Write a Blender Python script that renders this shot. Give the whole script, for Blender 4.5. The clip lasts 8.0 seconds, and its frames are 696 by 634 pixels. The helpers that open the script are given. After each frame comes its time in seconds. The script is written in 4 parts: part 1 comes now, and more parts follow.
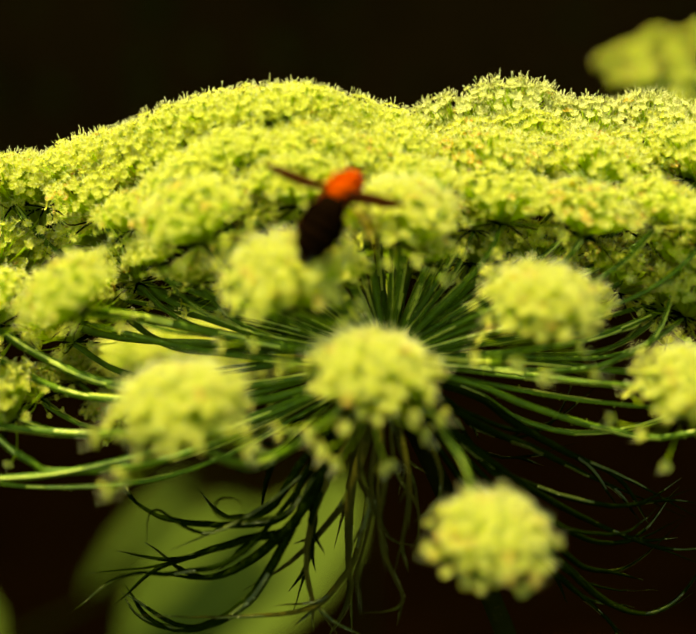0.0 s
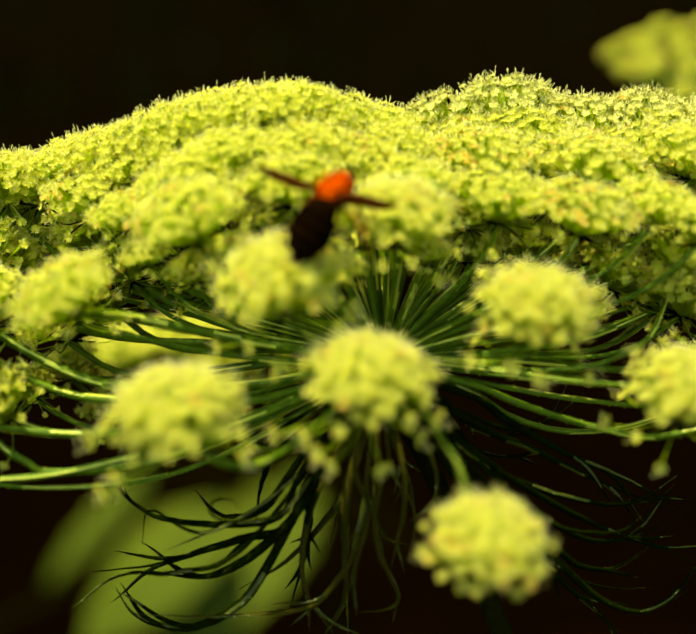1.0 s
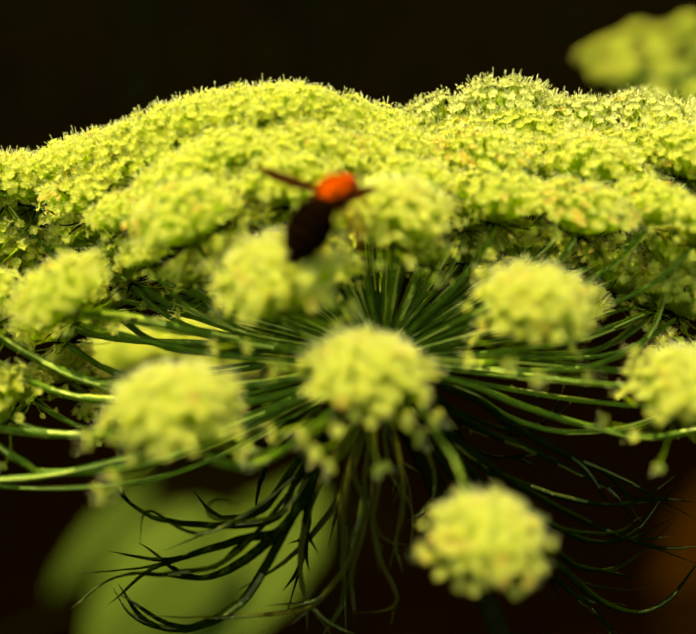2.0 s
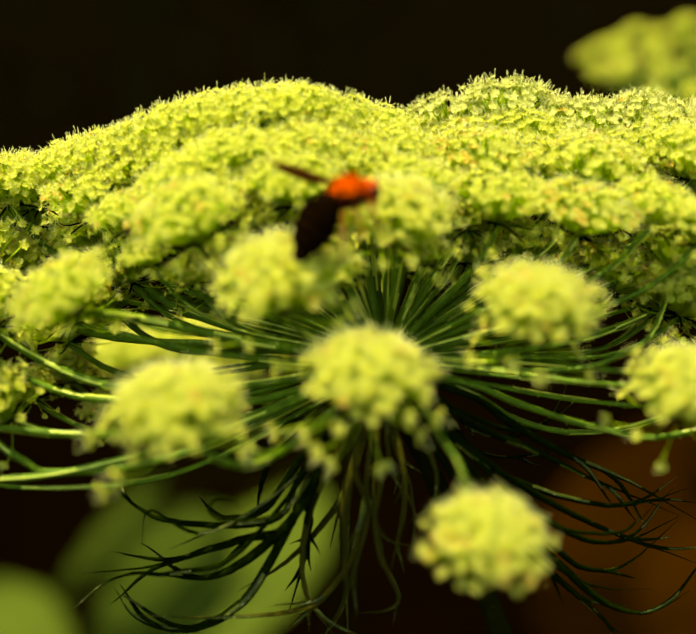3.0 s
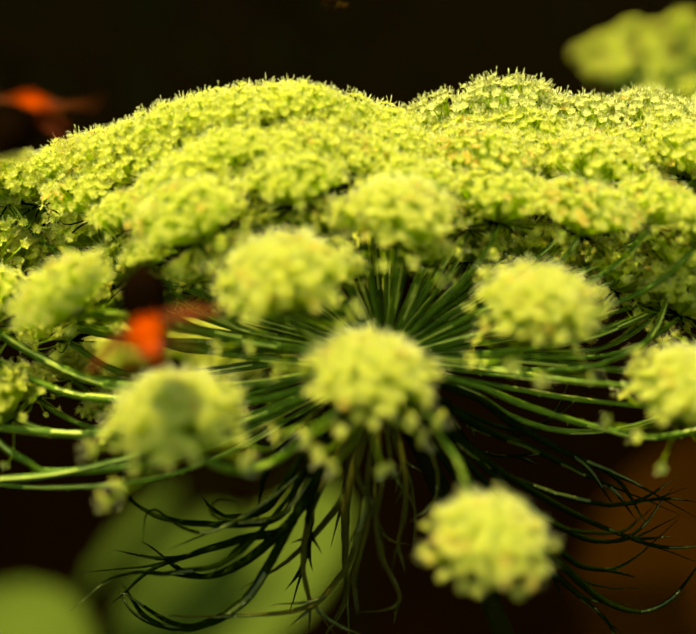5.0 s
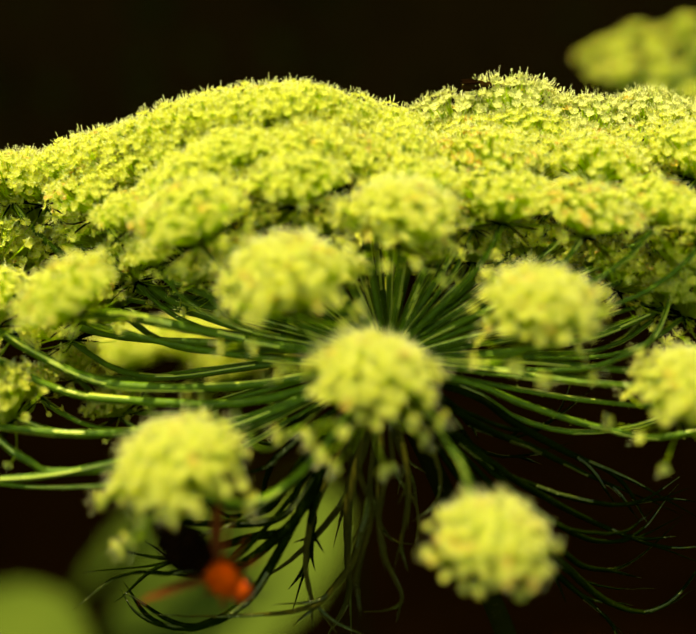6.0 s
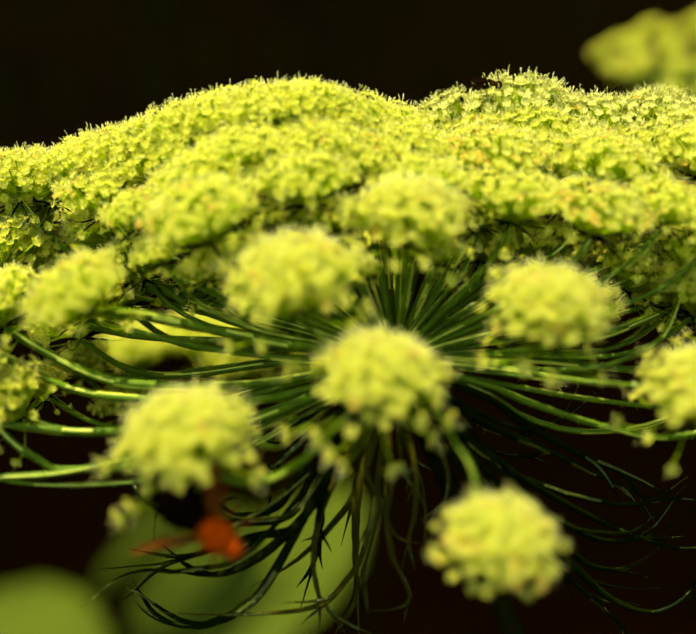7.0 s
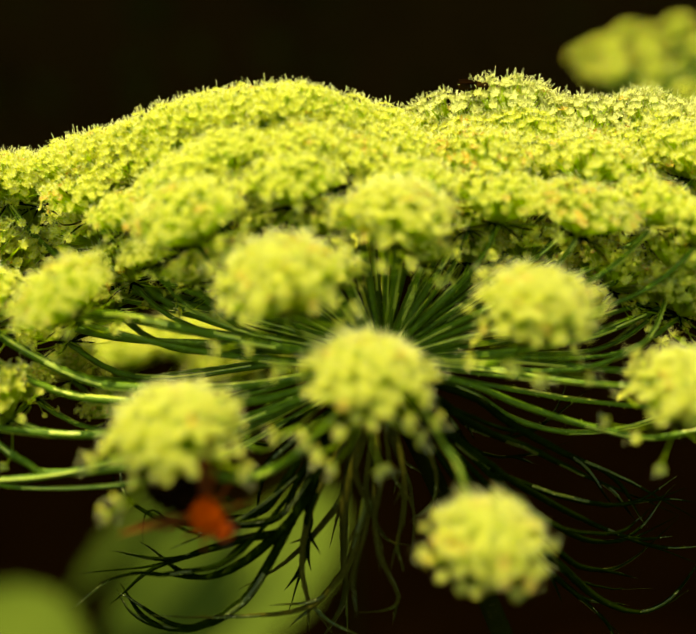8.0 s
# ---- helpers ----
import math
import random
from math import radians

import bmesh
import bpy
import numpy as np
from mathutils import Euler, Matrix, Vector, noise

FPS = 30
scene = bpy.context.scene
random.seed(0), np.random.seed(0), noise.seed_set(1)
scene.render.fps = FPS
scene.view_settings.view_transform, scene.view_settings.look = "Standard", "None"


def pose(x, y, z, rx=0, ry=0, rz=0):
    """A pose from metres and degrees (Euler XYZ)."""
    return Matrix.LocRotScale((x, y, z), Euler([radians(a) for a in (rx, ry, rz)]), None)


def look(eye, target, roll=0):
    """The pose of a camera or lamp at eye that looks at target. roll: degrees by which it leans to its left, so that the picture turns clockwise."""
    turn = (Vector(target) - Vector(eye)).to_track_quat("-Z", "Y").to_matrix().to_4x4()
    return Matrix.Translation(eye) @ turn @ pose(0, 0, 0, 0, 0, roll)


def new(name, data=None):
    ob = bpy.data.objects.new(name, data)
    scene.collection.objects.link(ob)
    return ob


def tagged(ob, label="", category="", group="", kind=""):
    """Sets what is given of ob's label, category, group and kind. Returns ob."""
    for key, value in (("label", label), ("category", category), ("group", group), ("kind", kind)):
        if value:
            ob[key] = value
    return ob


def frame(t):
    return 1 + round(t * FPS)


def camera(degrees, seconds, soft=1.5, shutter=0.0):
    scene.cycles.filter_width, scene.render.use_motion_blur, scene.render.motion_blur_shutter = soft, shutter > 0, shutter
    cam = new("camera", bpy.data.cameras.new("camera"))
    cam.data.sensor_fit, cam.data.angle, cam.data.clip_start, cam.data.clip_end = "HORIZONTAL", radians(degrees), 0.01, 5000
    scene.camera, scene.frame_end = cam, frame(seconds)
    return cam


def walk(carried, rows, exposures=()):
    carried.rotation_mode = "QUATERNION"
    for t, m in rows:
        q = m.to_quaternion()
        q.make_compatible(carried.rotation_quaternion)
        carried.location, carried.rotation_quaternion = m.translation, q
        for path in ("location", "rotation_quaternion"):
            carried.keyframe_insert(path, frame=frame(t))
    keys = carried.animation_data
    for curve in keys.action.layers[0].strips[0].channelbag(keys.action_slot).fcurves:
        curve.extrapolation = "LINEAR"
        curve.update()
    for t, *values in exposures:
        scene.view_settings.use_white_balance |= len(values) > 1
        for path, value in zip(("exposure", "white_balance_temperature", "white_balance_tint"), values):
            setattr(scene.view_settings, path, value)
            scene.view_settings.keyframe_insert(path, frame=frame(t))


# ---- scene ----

MM = 0.001
HUB = Vector((0.0, 0.0, 0.80))
CORE = Vector((-1.4, -1.6, -3.1)) * MM       # where the rays meet, from HUB

# ---------------------------------------------------------------- camera
PITCH = radians(28)
FORWARD = Vector((0, math.cos(PITCH), -math.sin(PITCH)))
UPWARD = Vector((0, math.sin(PITCH), math.cos(PITCH)))
EYE = HUB + Vector((-7.08, -219.07, 120.49)) * MM
REACH = 0.25

cam = camera(24.8, 8.0, soft=1.6, shutter=0.5)
cam.data.dof.use_dof = True
cam.data.dof.focus_distance = 0.260
cam.data.dof.aperture_fstop = 8.5


def aim(right, up):
    """Camera pose whose line of sight is turned by that many millimetres at the flower's distance."""
    return look(EYE, EYE + FORWARD * REACH + Vector((right, 0, 0)) * MM + UPWARD * (up * MM))


walk(cam, [
    (0.0, aim(-0.66, 0.04)), (0.5, aim(-0.56, -0.07)), (1.0, aim(0.07, 0.0)), (1.5, aim(0.55, 0.10)),
    (2.2, aim(0.30, 0.08)), (3.0, aim(0.08, 0.06)), (3.5, aim(0.0, 0.0)), (4.0, aim(0.04, -0.03)),
    (4.5, aim(0.0, -0.06)), (5.2, aim(-0.15, 0.0)), (5.8, aim(-0.35, 0.0)), (6.0, aim(-0.52, 0.0)),
    (6.5, aim(-1.95, -0.28)), (7.0, aim(-1.85, -0.18)), (7.5, aim(-0.90, -0.13)), (8.0, aim(0.12, 0.10)),
], exposures=[(0.0, 1.17, 8250, 6), (8.0, 1.17, 8250, 6)])

# ---------------------------------------------------------------- light
SUN_HEIGHT, SUN_TURN = radians(74), radians(-62)      # from high on the left, a little behind the flower
world = bpy.data.worlds.new("world")
scene.world = world
world.use_nodes = True
sky = world.node_tree.nodes.new("ShaderNodeTexSky")
sky.sky_type, sky.sun_disc = "NISHITA", False
sky.sun_elevation, sky.sun_rotation = SUN_HEIGHT, SUN_TURN
background = world.node_tree.nodes["Background"]
background.inputs["Strength"].default_value = 0.148
world.node_tree.links.new(sky.outputs["Color"], background.inputs["Color"])

sun = new("sun", bpy.data.lights.new("sun", "SUN"))
sun.data.energy, sun.data.angle, sun.data.color = 4.05, radians(0.5), (1.0, 0.95, 0.84)
SUN_WAY = Vector((math.sin(SUN_TURN) * math.cos(SUN_HEIGHT), math.cos(SUN_TURN) * math.cos(SUN_HEIGHT), math.sin(SUN_HEIGHT)))
sun.matrix_world = look(HUB + SUN_WAY * 6, HUB)


# ---------------------------------------------------------------- materials
def material(name):
    mat = bpy.data.materials.new(name)
    mat.use_nodes = True
    tree = mat.node_tree
    return mat, tree, tree.nodes["Principled BSDF"], tree.nodes["Material Output"]


def put(tree, kind, **values):
    node = tree.nodes.new(kind)
    for key, value in values.items():
        node.inputs[key.replace("_", " ")].default_value = value
    return node


def ramp(tree, source, stops):
    node = tree.nodes.new("ShaderNodeValToRGB")
    while len(node.color_ramp.elements) < len(stops):
        node.color_ramp.elements.new(0.5)
    for element, (place, colour) in zip(node.color_ramp.elements, stops):
        element.position, element.color = place, (*colour, 1)
    tree.links.new(source, node.inputs["Fac"])
    return node


def organic(name, dark, light, accent, grain, rough=0.5, sheer=0.0, relief=0.25, spots=0.12, per="island", gloss=0.5):
    """A plant surface: tone varied per piece, a coarse drift of hue, fine spots, relief and some light let through."""
    mat, tree, shader, out = material(name)
    link = tree.links.new
    place = tree.nodes.new("ShaderNodeTexCoord").outputs["Object"]
    coarse = put(tree, "ShaderNodeTexNoise", Scale=grain, Detail=4.0)
    fine = put(tree, "ShaderNodeTexNoise", Scale=grain * 7, Detail=3.0)
    for node in (coarse, fine):
        link(place, node.inputs["Vector"])
    if per == "island":
        chance = tree.nodes.new("ShaderNodeNewGeometry").outputs["Random Per Island"]
    else:
        chance = tree.nodes.new("ShaderNodeObjectInfo").outputs["Random"]
    blend = tree.nodes.new("ShaderNodeMath")
    blend.operation = "MULTIPLY_ADD"
    link(chance, blend.inputs[0])
    blend.inputs[1].default_value = 0.45
    link(coarse.outputs["Fac"], blend.inputs[2])
    tone = ramp(tree, blend.outputs[0], [(0.35, dark), (0.85, light)])
    mask = ramp(tree, fine.outputs["Fac"], [(0.60, (0, 0, 0)), (0.74, (1, 1, 1))])
    strength = tree.nodes.new("ShaderNodeMath")
    strength.operation = "MULTIPLY"
    link(mask.outputs["Color"], strength.inputs[0])
    strength.inputs[1].default_value = spots
    mix = tree.nodes.new("ShaderNodeMix")
    mix.data_type = "RGBA"
    link(strength.outputs[0], mix.inputs["Factor"])
    link(tone.outputs["Color"], mix.inputs["A"])
    mix.inputs["B"].default_value = (*accent, 1)
    colour = mix.outputs["Result"]
    link(colour, shader.inputs["Base Color"])
    shader.inputs["Roughness"].default_value = rough
    shader.inputs["Specular IOR Level"].default_value = gloss
    bump = put(tree, "ShaderNodeBump", Strength=relief, Distance=0.0002)
    link(fine.outputs["Fac"], bump.inputs["Height"])
    link(bump.outputs["Normal"], shader.inputs["Normal"])
    if sheer:
        veil = tree.nodes.new("ShaderNodeBsdfTranslucent")
        link(colour, veil.inputs["Color"])
        both = tree.nodes.new("ShaderNodeMixShader")
        both.inputs["Fac"].default_value = sheer
        link(shader.outputs["BSDF"], both.inputs[1])
        link(veil.outputs["BSDF"], both.inputs[2])
        link(both.outputs["Shader"], out.inputs["Surface"])
    return mat


PETAL = organic("petal_cream", (0.725, 0.745, 0.080), (0.84, 0.855, 0.135), (0.63, 0.60, 0.06), 500, 0.7, 0.68, 0.1, 0.3, gloss=0.08)
PETAL_PALE = organic("petal_pale_cream", (0.51, 0.525, 0.095), (0.64, 0.65, 0.165), (0.38, 0.33, 0.045), 500, 0.7, 0.35, 0.1, 0.3, gloss=0.08)
PETAL_OLD = organic("petal_aged_orange", (0.62, 0.36, 0.05), (0.78, 0.55, 0.07), (0.42, 0.18, 0.03), 500, 0.7, 0.4, 0.1, 0.4, gloss=0.1)
STAMEN = organic("stamen_pale", (0.76, 0.80, 0.20), (0.88, 0.88, 0.34), (0.6, 0.5, 0.1), 900, 0.5, 0.4, 0.05, 0.2, gloss=0.2)
OVARY = organic("ovary_green", (0.33, 0.46, 0.020), (0.50, 0.60, 0.050), (0.56, 0.50, 0.10), 700, 0.5, 0.35, 0.3, 0.3)
PEDICEL = organic("pedicel_green", (0.32, 0.50, 0.010), (0.54, 0.70, 0.030), (0.60, 0.62, 0.10), 500, 0.5, 0.6, 0.3, 0.3, gloss=0.2)
RAY = organic("ray_green", (0.022, 0.062, 0.0005), (0.078, 0.152, 0.002), (0.30, 0.36, 0.03), 420, 0.5, 0.0, 0.6, 0.12, gloss=0.15)
# pale ridges and bristles; the same colour paints sunlit edges on the rays
RAY_RIDGE_GLINT = organic("ray_ridge_and_glint", (0.22, 0.36, 0.012), (0.56, 0.64, 0.07), (0.74, 0.74, 0.24), 380, 0.35, 0.0, 0.6, 0.5, gloss=0.5)
# green bracts, shade below the umbel put into a near-black colour
BRACT_SHADED = organic("bract_green_shaded", (0.0012, 0.003, 0.0001), (0.004, 0.008, 0.0002), (0.10, 0.12, 0.02), 300, 0.5, 0.0, 0.5, 0.14, gloss=0.0)
# lighter olive copy for hanging bracts, with sunlight put into the colour
BRACT_OLIVE_LIT = organic("bract_olive_brown_lit", (0.016, 0.017, 0.001), (0.045, 0.042, 0.004), (0.16, 0.14, 0.03), 260, 0.5, 0.2, 0.5, 0.4, gloss=0.0)
# pale speckled colour of the glints painted along bract edges
BRACT_GLINT = organic("bract_glint_pale", (0.02, 0.032, 0.001), (0.05, 0.065, 0.005), (0.50, 0.50, 0.15), 300, 0.3, 0.0, 0.5, 0.7, gloss=0.15)
# green-brown taken down to near black: the stem's shade is in the colour
STEM_SHADED = organic("stem_green_brown_shaded", (0.004, 0.005, 0.0003), (0.009, 0.010, 0.0006), (0.03, 0.025, 0.005), 160, 0.6, 0.0, 0.6, 0.4, gloss=0.0)
LEAF = organic("leaf_green", (0.045, 0.073, 0.005), (0.088, 0.124, 0.010), (0.03, 0.05, 0.005), 30, 0.7, 0.35, 0.3, 0.25, gloss=0.04)
LEAF_DRY = organic("leaf_dry_brown", (0.015, 0.0046, 0.0002), (0.028, 0.0096, 0.0004), (0.046, 0.020, 0.002), 16, 0.9, 0.25, 0.4, 0.3, gloss=0.0)
# hedge and soil colours: near black, with the background's shade put into them
HEDGE_LEAF = organic("hedge_leaf_shaded", (0.008, 0.010, 0.0003), (0.018, 0.017, 0.0004), (0.034, 0.018, 0.001), 8, 0.8, 0.0, 0.3, 0.3, gloss=0.02)
SOIL = organic("soil_shade_dark", (0.008, 0.0025, 0.0001), (0.016, 0.0054, 0.0003), (0.028, 0.012, 0.0014), 9, 0.95, 0.0, 1.0, 0.5, gloss=0.0)
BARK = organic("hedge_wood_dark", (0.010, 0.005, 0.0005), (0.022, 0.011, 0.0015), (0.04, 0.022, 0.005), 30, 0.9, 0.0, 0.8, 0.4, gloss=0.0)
BLACK_SHELL = organic("abdomen_black", (0.002, 0.001, 0.0002), (0.006, 0.0025, 0.0005), (0.02, 0.007, 0.001), 300, 0.8, 0.0, 0.3, 0.3, gloss=0.0)
RED_FUR = organic("thorax_orange_fur", (0.40, 0.033, 0.001), (0.64, 0.085, 0.002), (0.22, 0.020, 0.001), 600, 0.9, 0.1, 0.4, 0.3, gloss=0.03)
# dark fur colour that paints the shadow under the thorax
SHADED_FUR = organic("underside_shaded_fur", (0.010, 0.003, 0.0005), (0.03, 0.008, 0.001), (0.06, 0.012, 0.001), 600, 0.9, 0.0, 0.4, 0.3, gloss=0.03)
RED_FACE = organic("face_russet", (0.24, 0.022, 0.001), (0.42, 0.05, 0.001), (0.08, 0.009, 0.001), 500, 0.7, 0.0, 0.3, 0.3, gloss=0.05)
RED_SHELL = organic("shell_russet", (0.07, 0.010, 0.001), (0.17, 0.024, 0.001), (0.04, 0.006, 0.001), 400, 0.6, 0.0, 0.3, 0.3, gloss=0.08)
EYE_BLACK = organic("insect_eye_black", (0.005, 0.003, 0.001), (0.012, 0.007, 0.003), (0.03, 0.02, 0.02), 1500, 0.3, 0.0, 0.6, 0.2, gloss=0.25)
WING = organic("wing_smoky_amber", (0.08, 0.015, 0.001), (0.16, 0.035, 0.003), (0.04, 0.009, 0.001), 350, 0.6, 0.4, 0.2, 0.5, gloss=0.1)


# ---------------------------------------------------------------- mesh tools
class Shape:
    """Vertices, faces and material slots that are gathered into one mesh."""

    def __init__(self):
        self.points, self.faces, self.slots = [], [], []

    def add(self, points, faces, slot=0, m=None):
        base = len(self.points)
        self.points += [tuple(m @ Vector(p)) if m else tuple(p) for p in points]
        self.faces += [tuple(base + i for i in f) for f in faces]
        self.slots += [slot] * len(faces)

    def join(self, other, m):
        base = len(self.points)
        cloud = np.array(other.points) @ np.array(m.to_3x3()).T + np.array(m.translation)
        self.points += [tuple(p) for p in cloud.tolist()]
        self.faces += [tuple(base + i for i in f) for f in other.faces]
        self.slots += other.slots

    def mesh(self, name, materials, smooth=True):
        data = bpy.data.meshes.new(name)
        data.from_pydata(self.points, [], self.faces)
        for mat in materials:
            data.materials.append(mat)
        data.polygons.foreach_set("material_index", self.slots)
        data.polygons.foreach_set("use_smooth", [smooth] * len(self.faces))
        data.update()
        return data


def part(name, data, parent, label="", m=None):
    ob = new(name, data)
    ob.parent = parent
    if m is not None:
        ob.matrix_basis = m
    return tagged(ob, label) if label else ob


def tube(shape, path, radii, sides=6, slot=0, ridge=0.0, streaks=None):
    """A tube with closed ends along the path; ridge makes every other edge proud; streaks (a random source) paints pale
    glints along it as strips of slot 1.
    """
    n = len(path)
    points, faces = [], []
    side = None
    for i, p in enumerate(path):
        along = (path[min(i + 1, n - 1)] - path[max(i - 1, 0)]).normalized()
        if side is None:
            side = along.orthogonal().normalized()
        side = (side - along * side.dot(along)).normalized()
        other = along.cross(side)
        for k in range(sides):
            a = 2 * math.pi * k / sides
            r = radii[i] * (1 + (ridge if k % 2 else -ridge))
            points.append(p + (side * math.cos(a) + other * math.sin(a)) * r)
    for i in range(n - 1):
        for k in range(sides):
            q = (k + 1) % sides
            faces.append((i * sides + k, i * sides + q, (i + 1) * sides + q, (i + 1) * sides + k))
    faces.append(tuple(range(sides - 1, -1, -1)))
    faces.append(tuple((n - 1) * sides + k for k in range(sides)))
    shape.add(points, faces, slot)
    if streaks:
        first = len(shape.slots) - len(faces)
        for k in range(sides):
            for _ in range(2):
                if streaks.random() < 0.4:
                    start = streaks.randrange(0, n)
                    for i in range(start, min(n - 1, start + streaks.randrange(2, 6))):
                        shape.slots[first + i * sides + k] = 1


def bend(a, b, c, d, n):
    """Points on a cubic curve."""
    out = []
    for i in range(n + 1):
        t = i / n
        s = 1 - t
        out.append(a * s ** 3 + b * (3 * s * s * t) + c * (3 * s * t * t) + d * t ** 3)
    return out


def thread(points, n):
    """n + 1 points on a smooth curve that passes through the given ones."""
    ends = [points[0] * 2 - points[1], *points, points[-1] * 2 - points[-2]]
    spans = len(points) - 1
    out = []
    for i in range(n + 1):
        k = min(spans - 1, int(i * spans / n))
        t = i * spans / n - k
        a, b, c, d = ends[k:k + 4]
        out.append((b * 2 + (c - a) * t + (a * 2 - b * 5 + c * 4 - d) * (t * t) + (b * 3 - a - c * 3 + d) * t ** 3) * 0.5)
    return out


def ball(shape, m, rings=5, sides=8, slot=0, shape_of=None):
    """An ellipsoid from a matrix; shape_of(t) may scale each ring, t from -1 to 1."""
    points, faces = [(0, 0, -1)], []
    for i in range(1, rings):
        a = math.pi * i / rings - math.pi / 2
        k = shape_of(math.sin(a)) if shape_of else 1
        points += [(math.cos(a) * math.cos(2 * math.pi * j / sides) * k, math.cos(a) * math.sin(2 * math.pi * j / sides) * k, math.sin(a)) for j in range(sides)]
    points.append((0, 0, 1))
    last = len(points) - 1
    for j in range(sides):
        q = (j + 1) % sides
        faces.append((0, 1 + q, 1 + j))
        for i in range(rings - 2):
            b = 1 + i * sides
            faces.append((b + j, b + q, b + sides + q, b + sides + j))
        b = 1 + (rings - 2) * sides
        faces.append((b + j, b + q, last))
    shape.add(points, faces, slot, m)


def facing(place, axis, twist=0.0):
    """A pose at place whose z runs along axis, turned by twist degrees round it."""
    top = Vector(axis).normalized()
    side = Vector((1, 0, 0)) if abs(top.x) < 0.95 else Vector((0, 1, 0))
    side = (side - top * side.dot(top)).normalized()
    turn = Matrix((side, top.cross(side), top)).transposed().to_4x4()
    return Matrix.Translation(place) @ turn @ pose(0, 0, 0, 0, 0, twist)


# ---------------------------------------------------------------- the flower's pieces
def floret_shape(rng, old=0.0, detail=2):
    """One small five-petalled flower, z along its axis, its pedicel ending at the origin. detail: 2 with curved stamens, 1 with straight ones, 0 with none."""
    s = Shape()
    mm = MM
    ball(s, Matrix.Translation((0, 0, 0.45 * mm)) @ Matrix.Diagonal((0.36 * mm, 0.36 * mm, 0.55 * mm, 1)), 2, 5, 1)
    if detail > 1:
        ball(s, Matrix.Translation((0, 0, 1.0 * mm)) @ Matrix.Diagonal((0.34 * mm, 0.34 * mm, 0.22 * mm, 1)), 2, 6, 2)
    spin = rng.uniform(0, 72)
    for k in range(5):
        slot = 3 if rng.random() < old else 0
        long = rng.uniform(1.35, 1.75) * mm
        wide = rng.uniform(0.58, 0.76) * mm
        lift = rng.uniform(0.1, 0.75)
        points = []
        steps = ((0.0, 0.25), (0.35, 0.75), (0.70, 1.0), (0.95, 0.80)) if detail > 1 else ((0.0, 0.25), (0.62, 1.0), (0.95, 0.80))
        for u, w in steps if detail else steps[::2]:
            for c in (-1, 0, 1):
                notch = 0.22 * long if (u > 0.9 and c == 0) else 0
                x = 0.22 * mm + u * long - notch
                z = 0.95 * mm + lift * u * long * 0.6 + abs(c) * 0.10 * mm * u
                if u > 0.9:
                    z += 0.30 * mm * (1 if c == 0 else 0.3)
                    x -= 0.15 * mm
                points.append((x, c * wide * w, z))
        faces = [(r * 3 + c, r * 3 + c + 3, r * 3 + c + 4, r * 3 + c + 1) for r in range(len(points) // 3 - 1) for c in range(2)]
        s.add(points, faces, slot, pose(0, 0, 0, 0, 0, spin + 72 * k + rng.uniform(-8, 8)))
    for k in range(5 if detail else 0):
        if rng.random() < (0.12 if detail > 1 else 0.4):
            continue
        a = radians(spin + 36 + 72 * k + rng.uniform(-15, 15))
        out = Vector((math.cos(a), math.sin(a), 0))
        high = rng.uniform(1.8, 3.7) * mm
        far = rng.uniform(0.9, 2.5) * mm
        tip = out * far + Vector((0, 0, high))
        foot = out * 0.25 * mm + Vector((0, 0, 1.0 * mm))
        knee = out * (far * 0.75) + Vector((0, 0, 0.5 * (high + 1.0 * mm)))
        if detail > 1:
            tube(s, [foot, knee, tip], [0.06 * mm, 0.05 * mm, 0.085 * mm], 3, 2)
        else:
            tube(s, [foot, tip], [0.05 * mm, 0.08 * mm], 3, 2)
    return s


FLORET_MATERIALS = [PETAL, OVARY, STAMEN, PETAL_OLD]
pick = random.Random(4)
FLORETS = [floret_shape(pick) for _ in range(6)]
FLORETS_AGED = [floret_shape(pick, 0.65) for _ in range(2)]
FLORETS_PLAIN = [floret_shape(pick, 0.0, 1) for _ in range(6)]
FLORETS_FAR = [floret_shape(pick, 0.0, 0) for _ in range(6)]
FLORET_MESHES = [s.mesh("floret", FLORET_MATERIALS) for s in FLORETS]
FLORET_MESH_AGED = FLORETS_AGED[0].mesh("floret_aged", FLORET_MATERIALS)


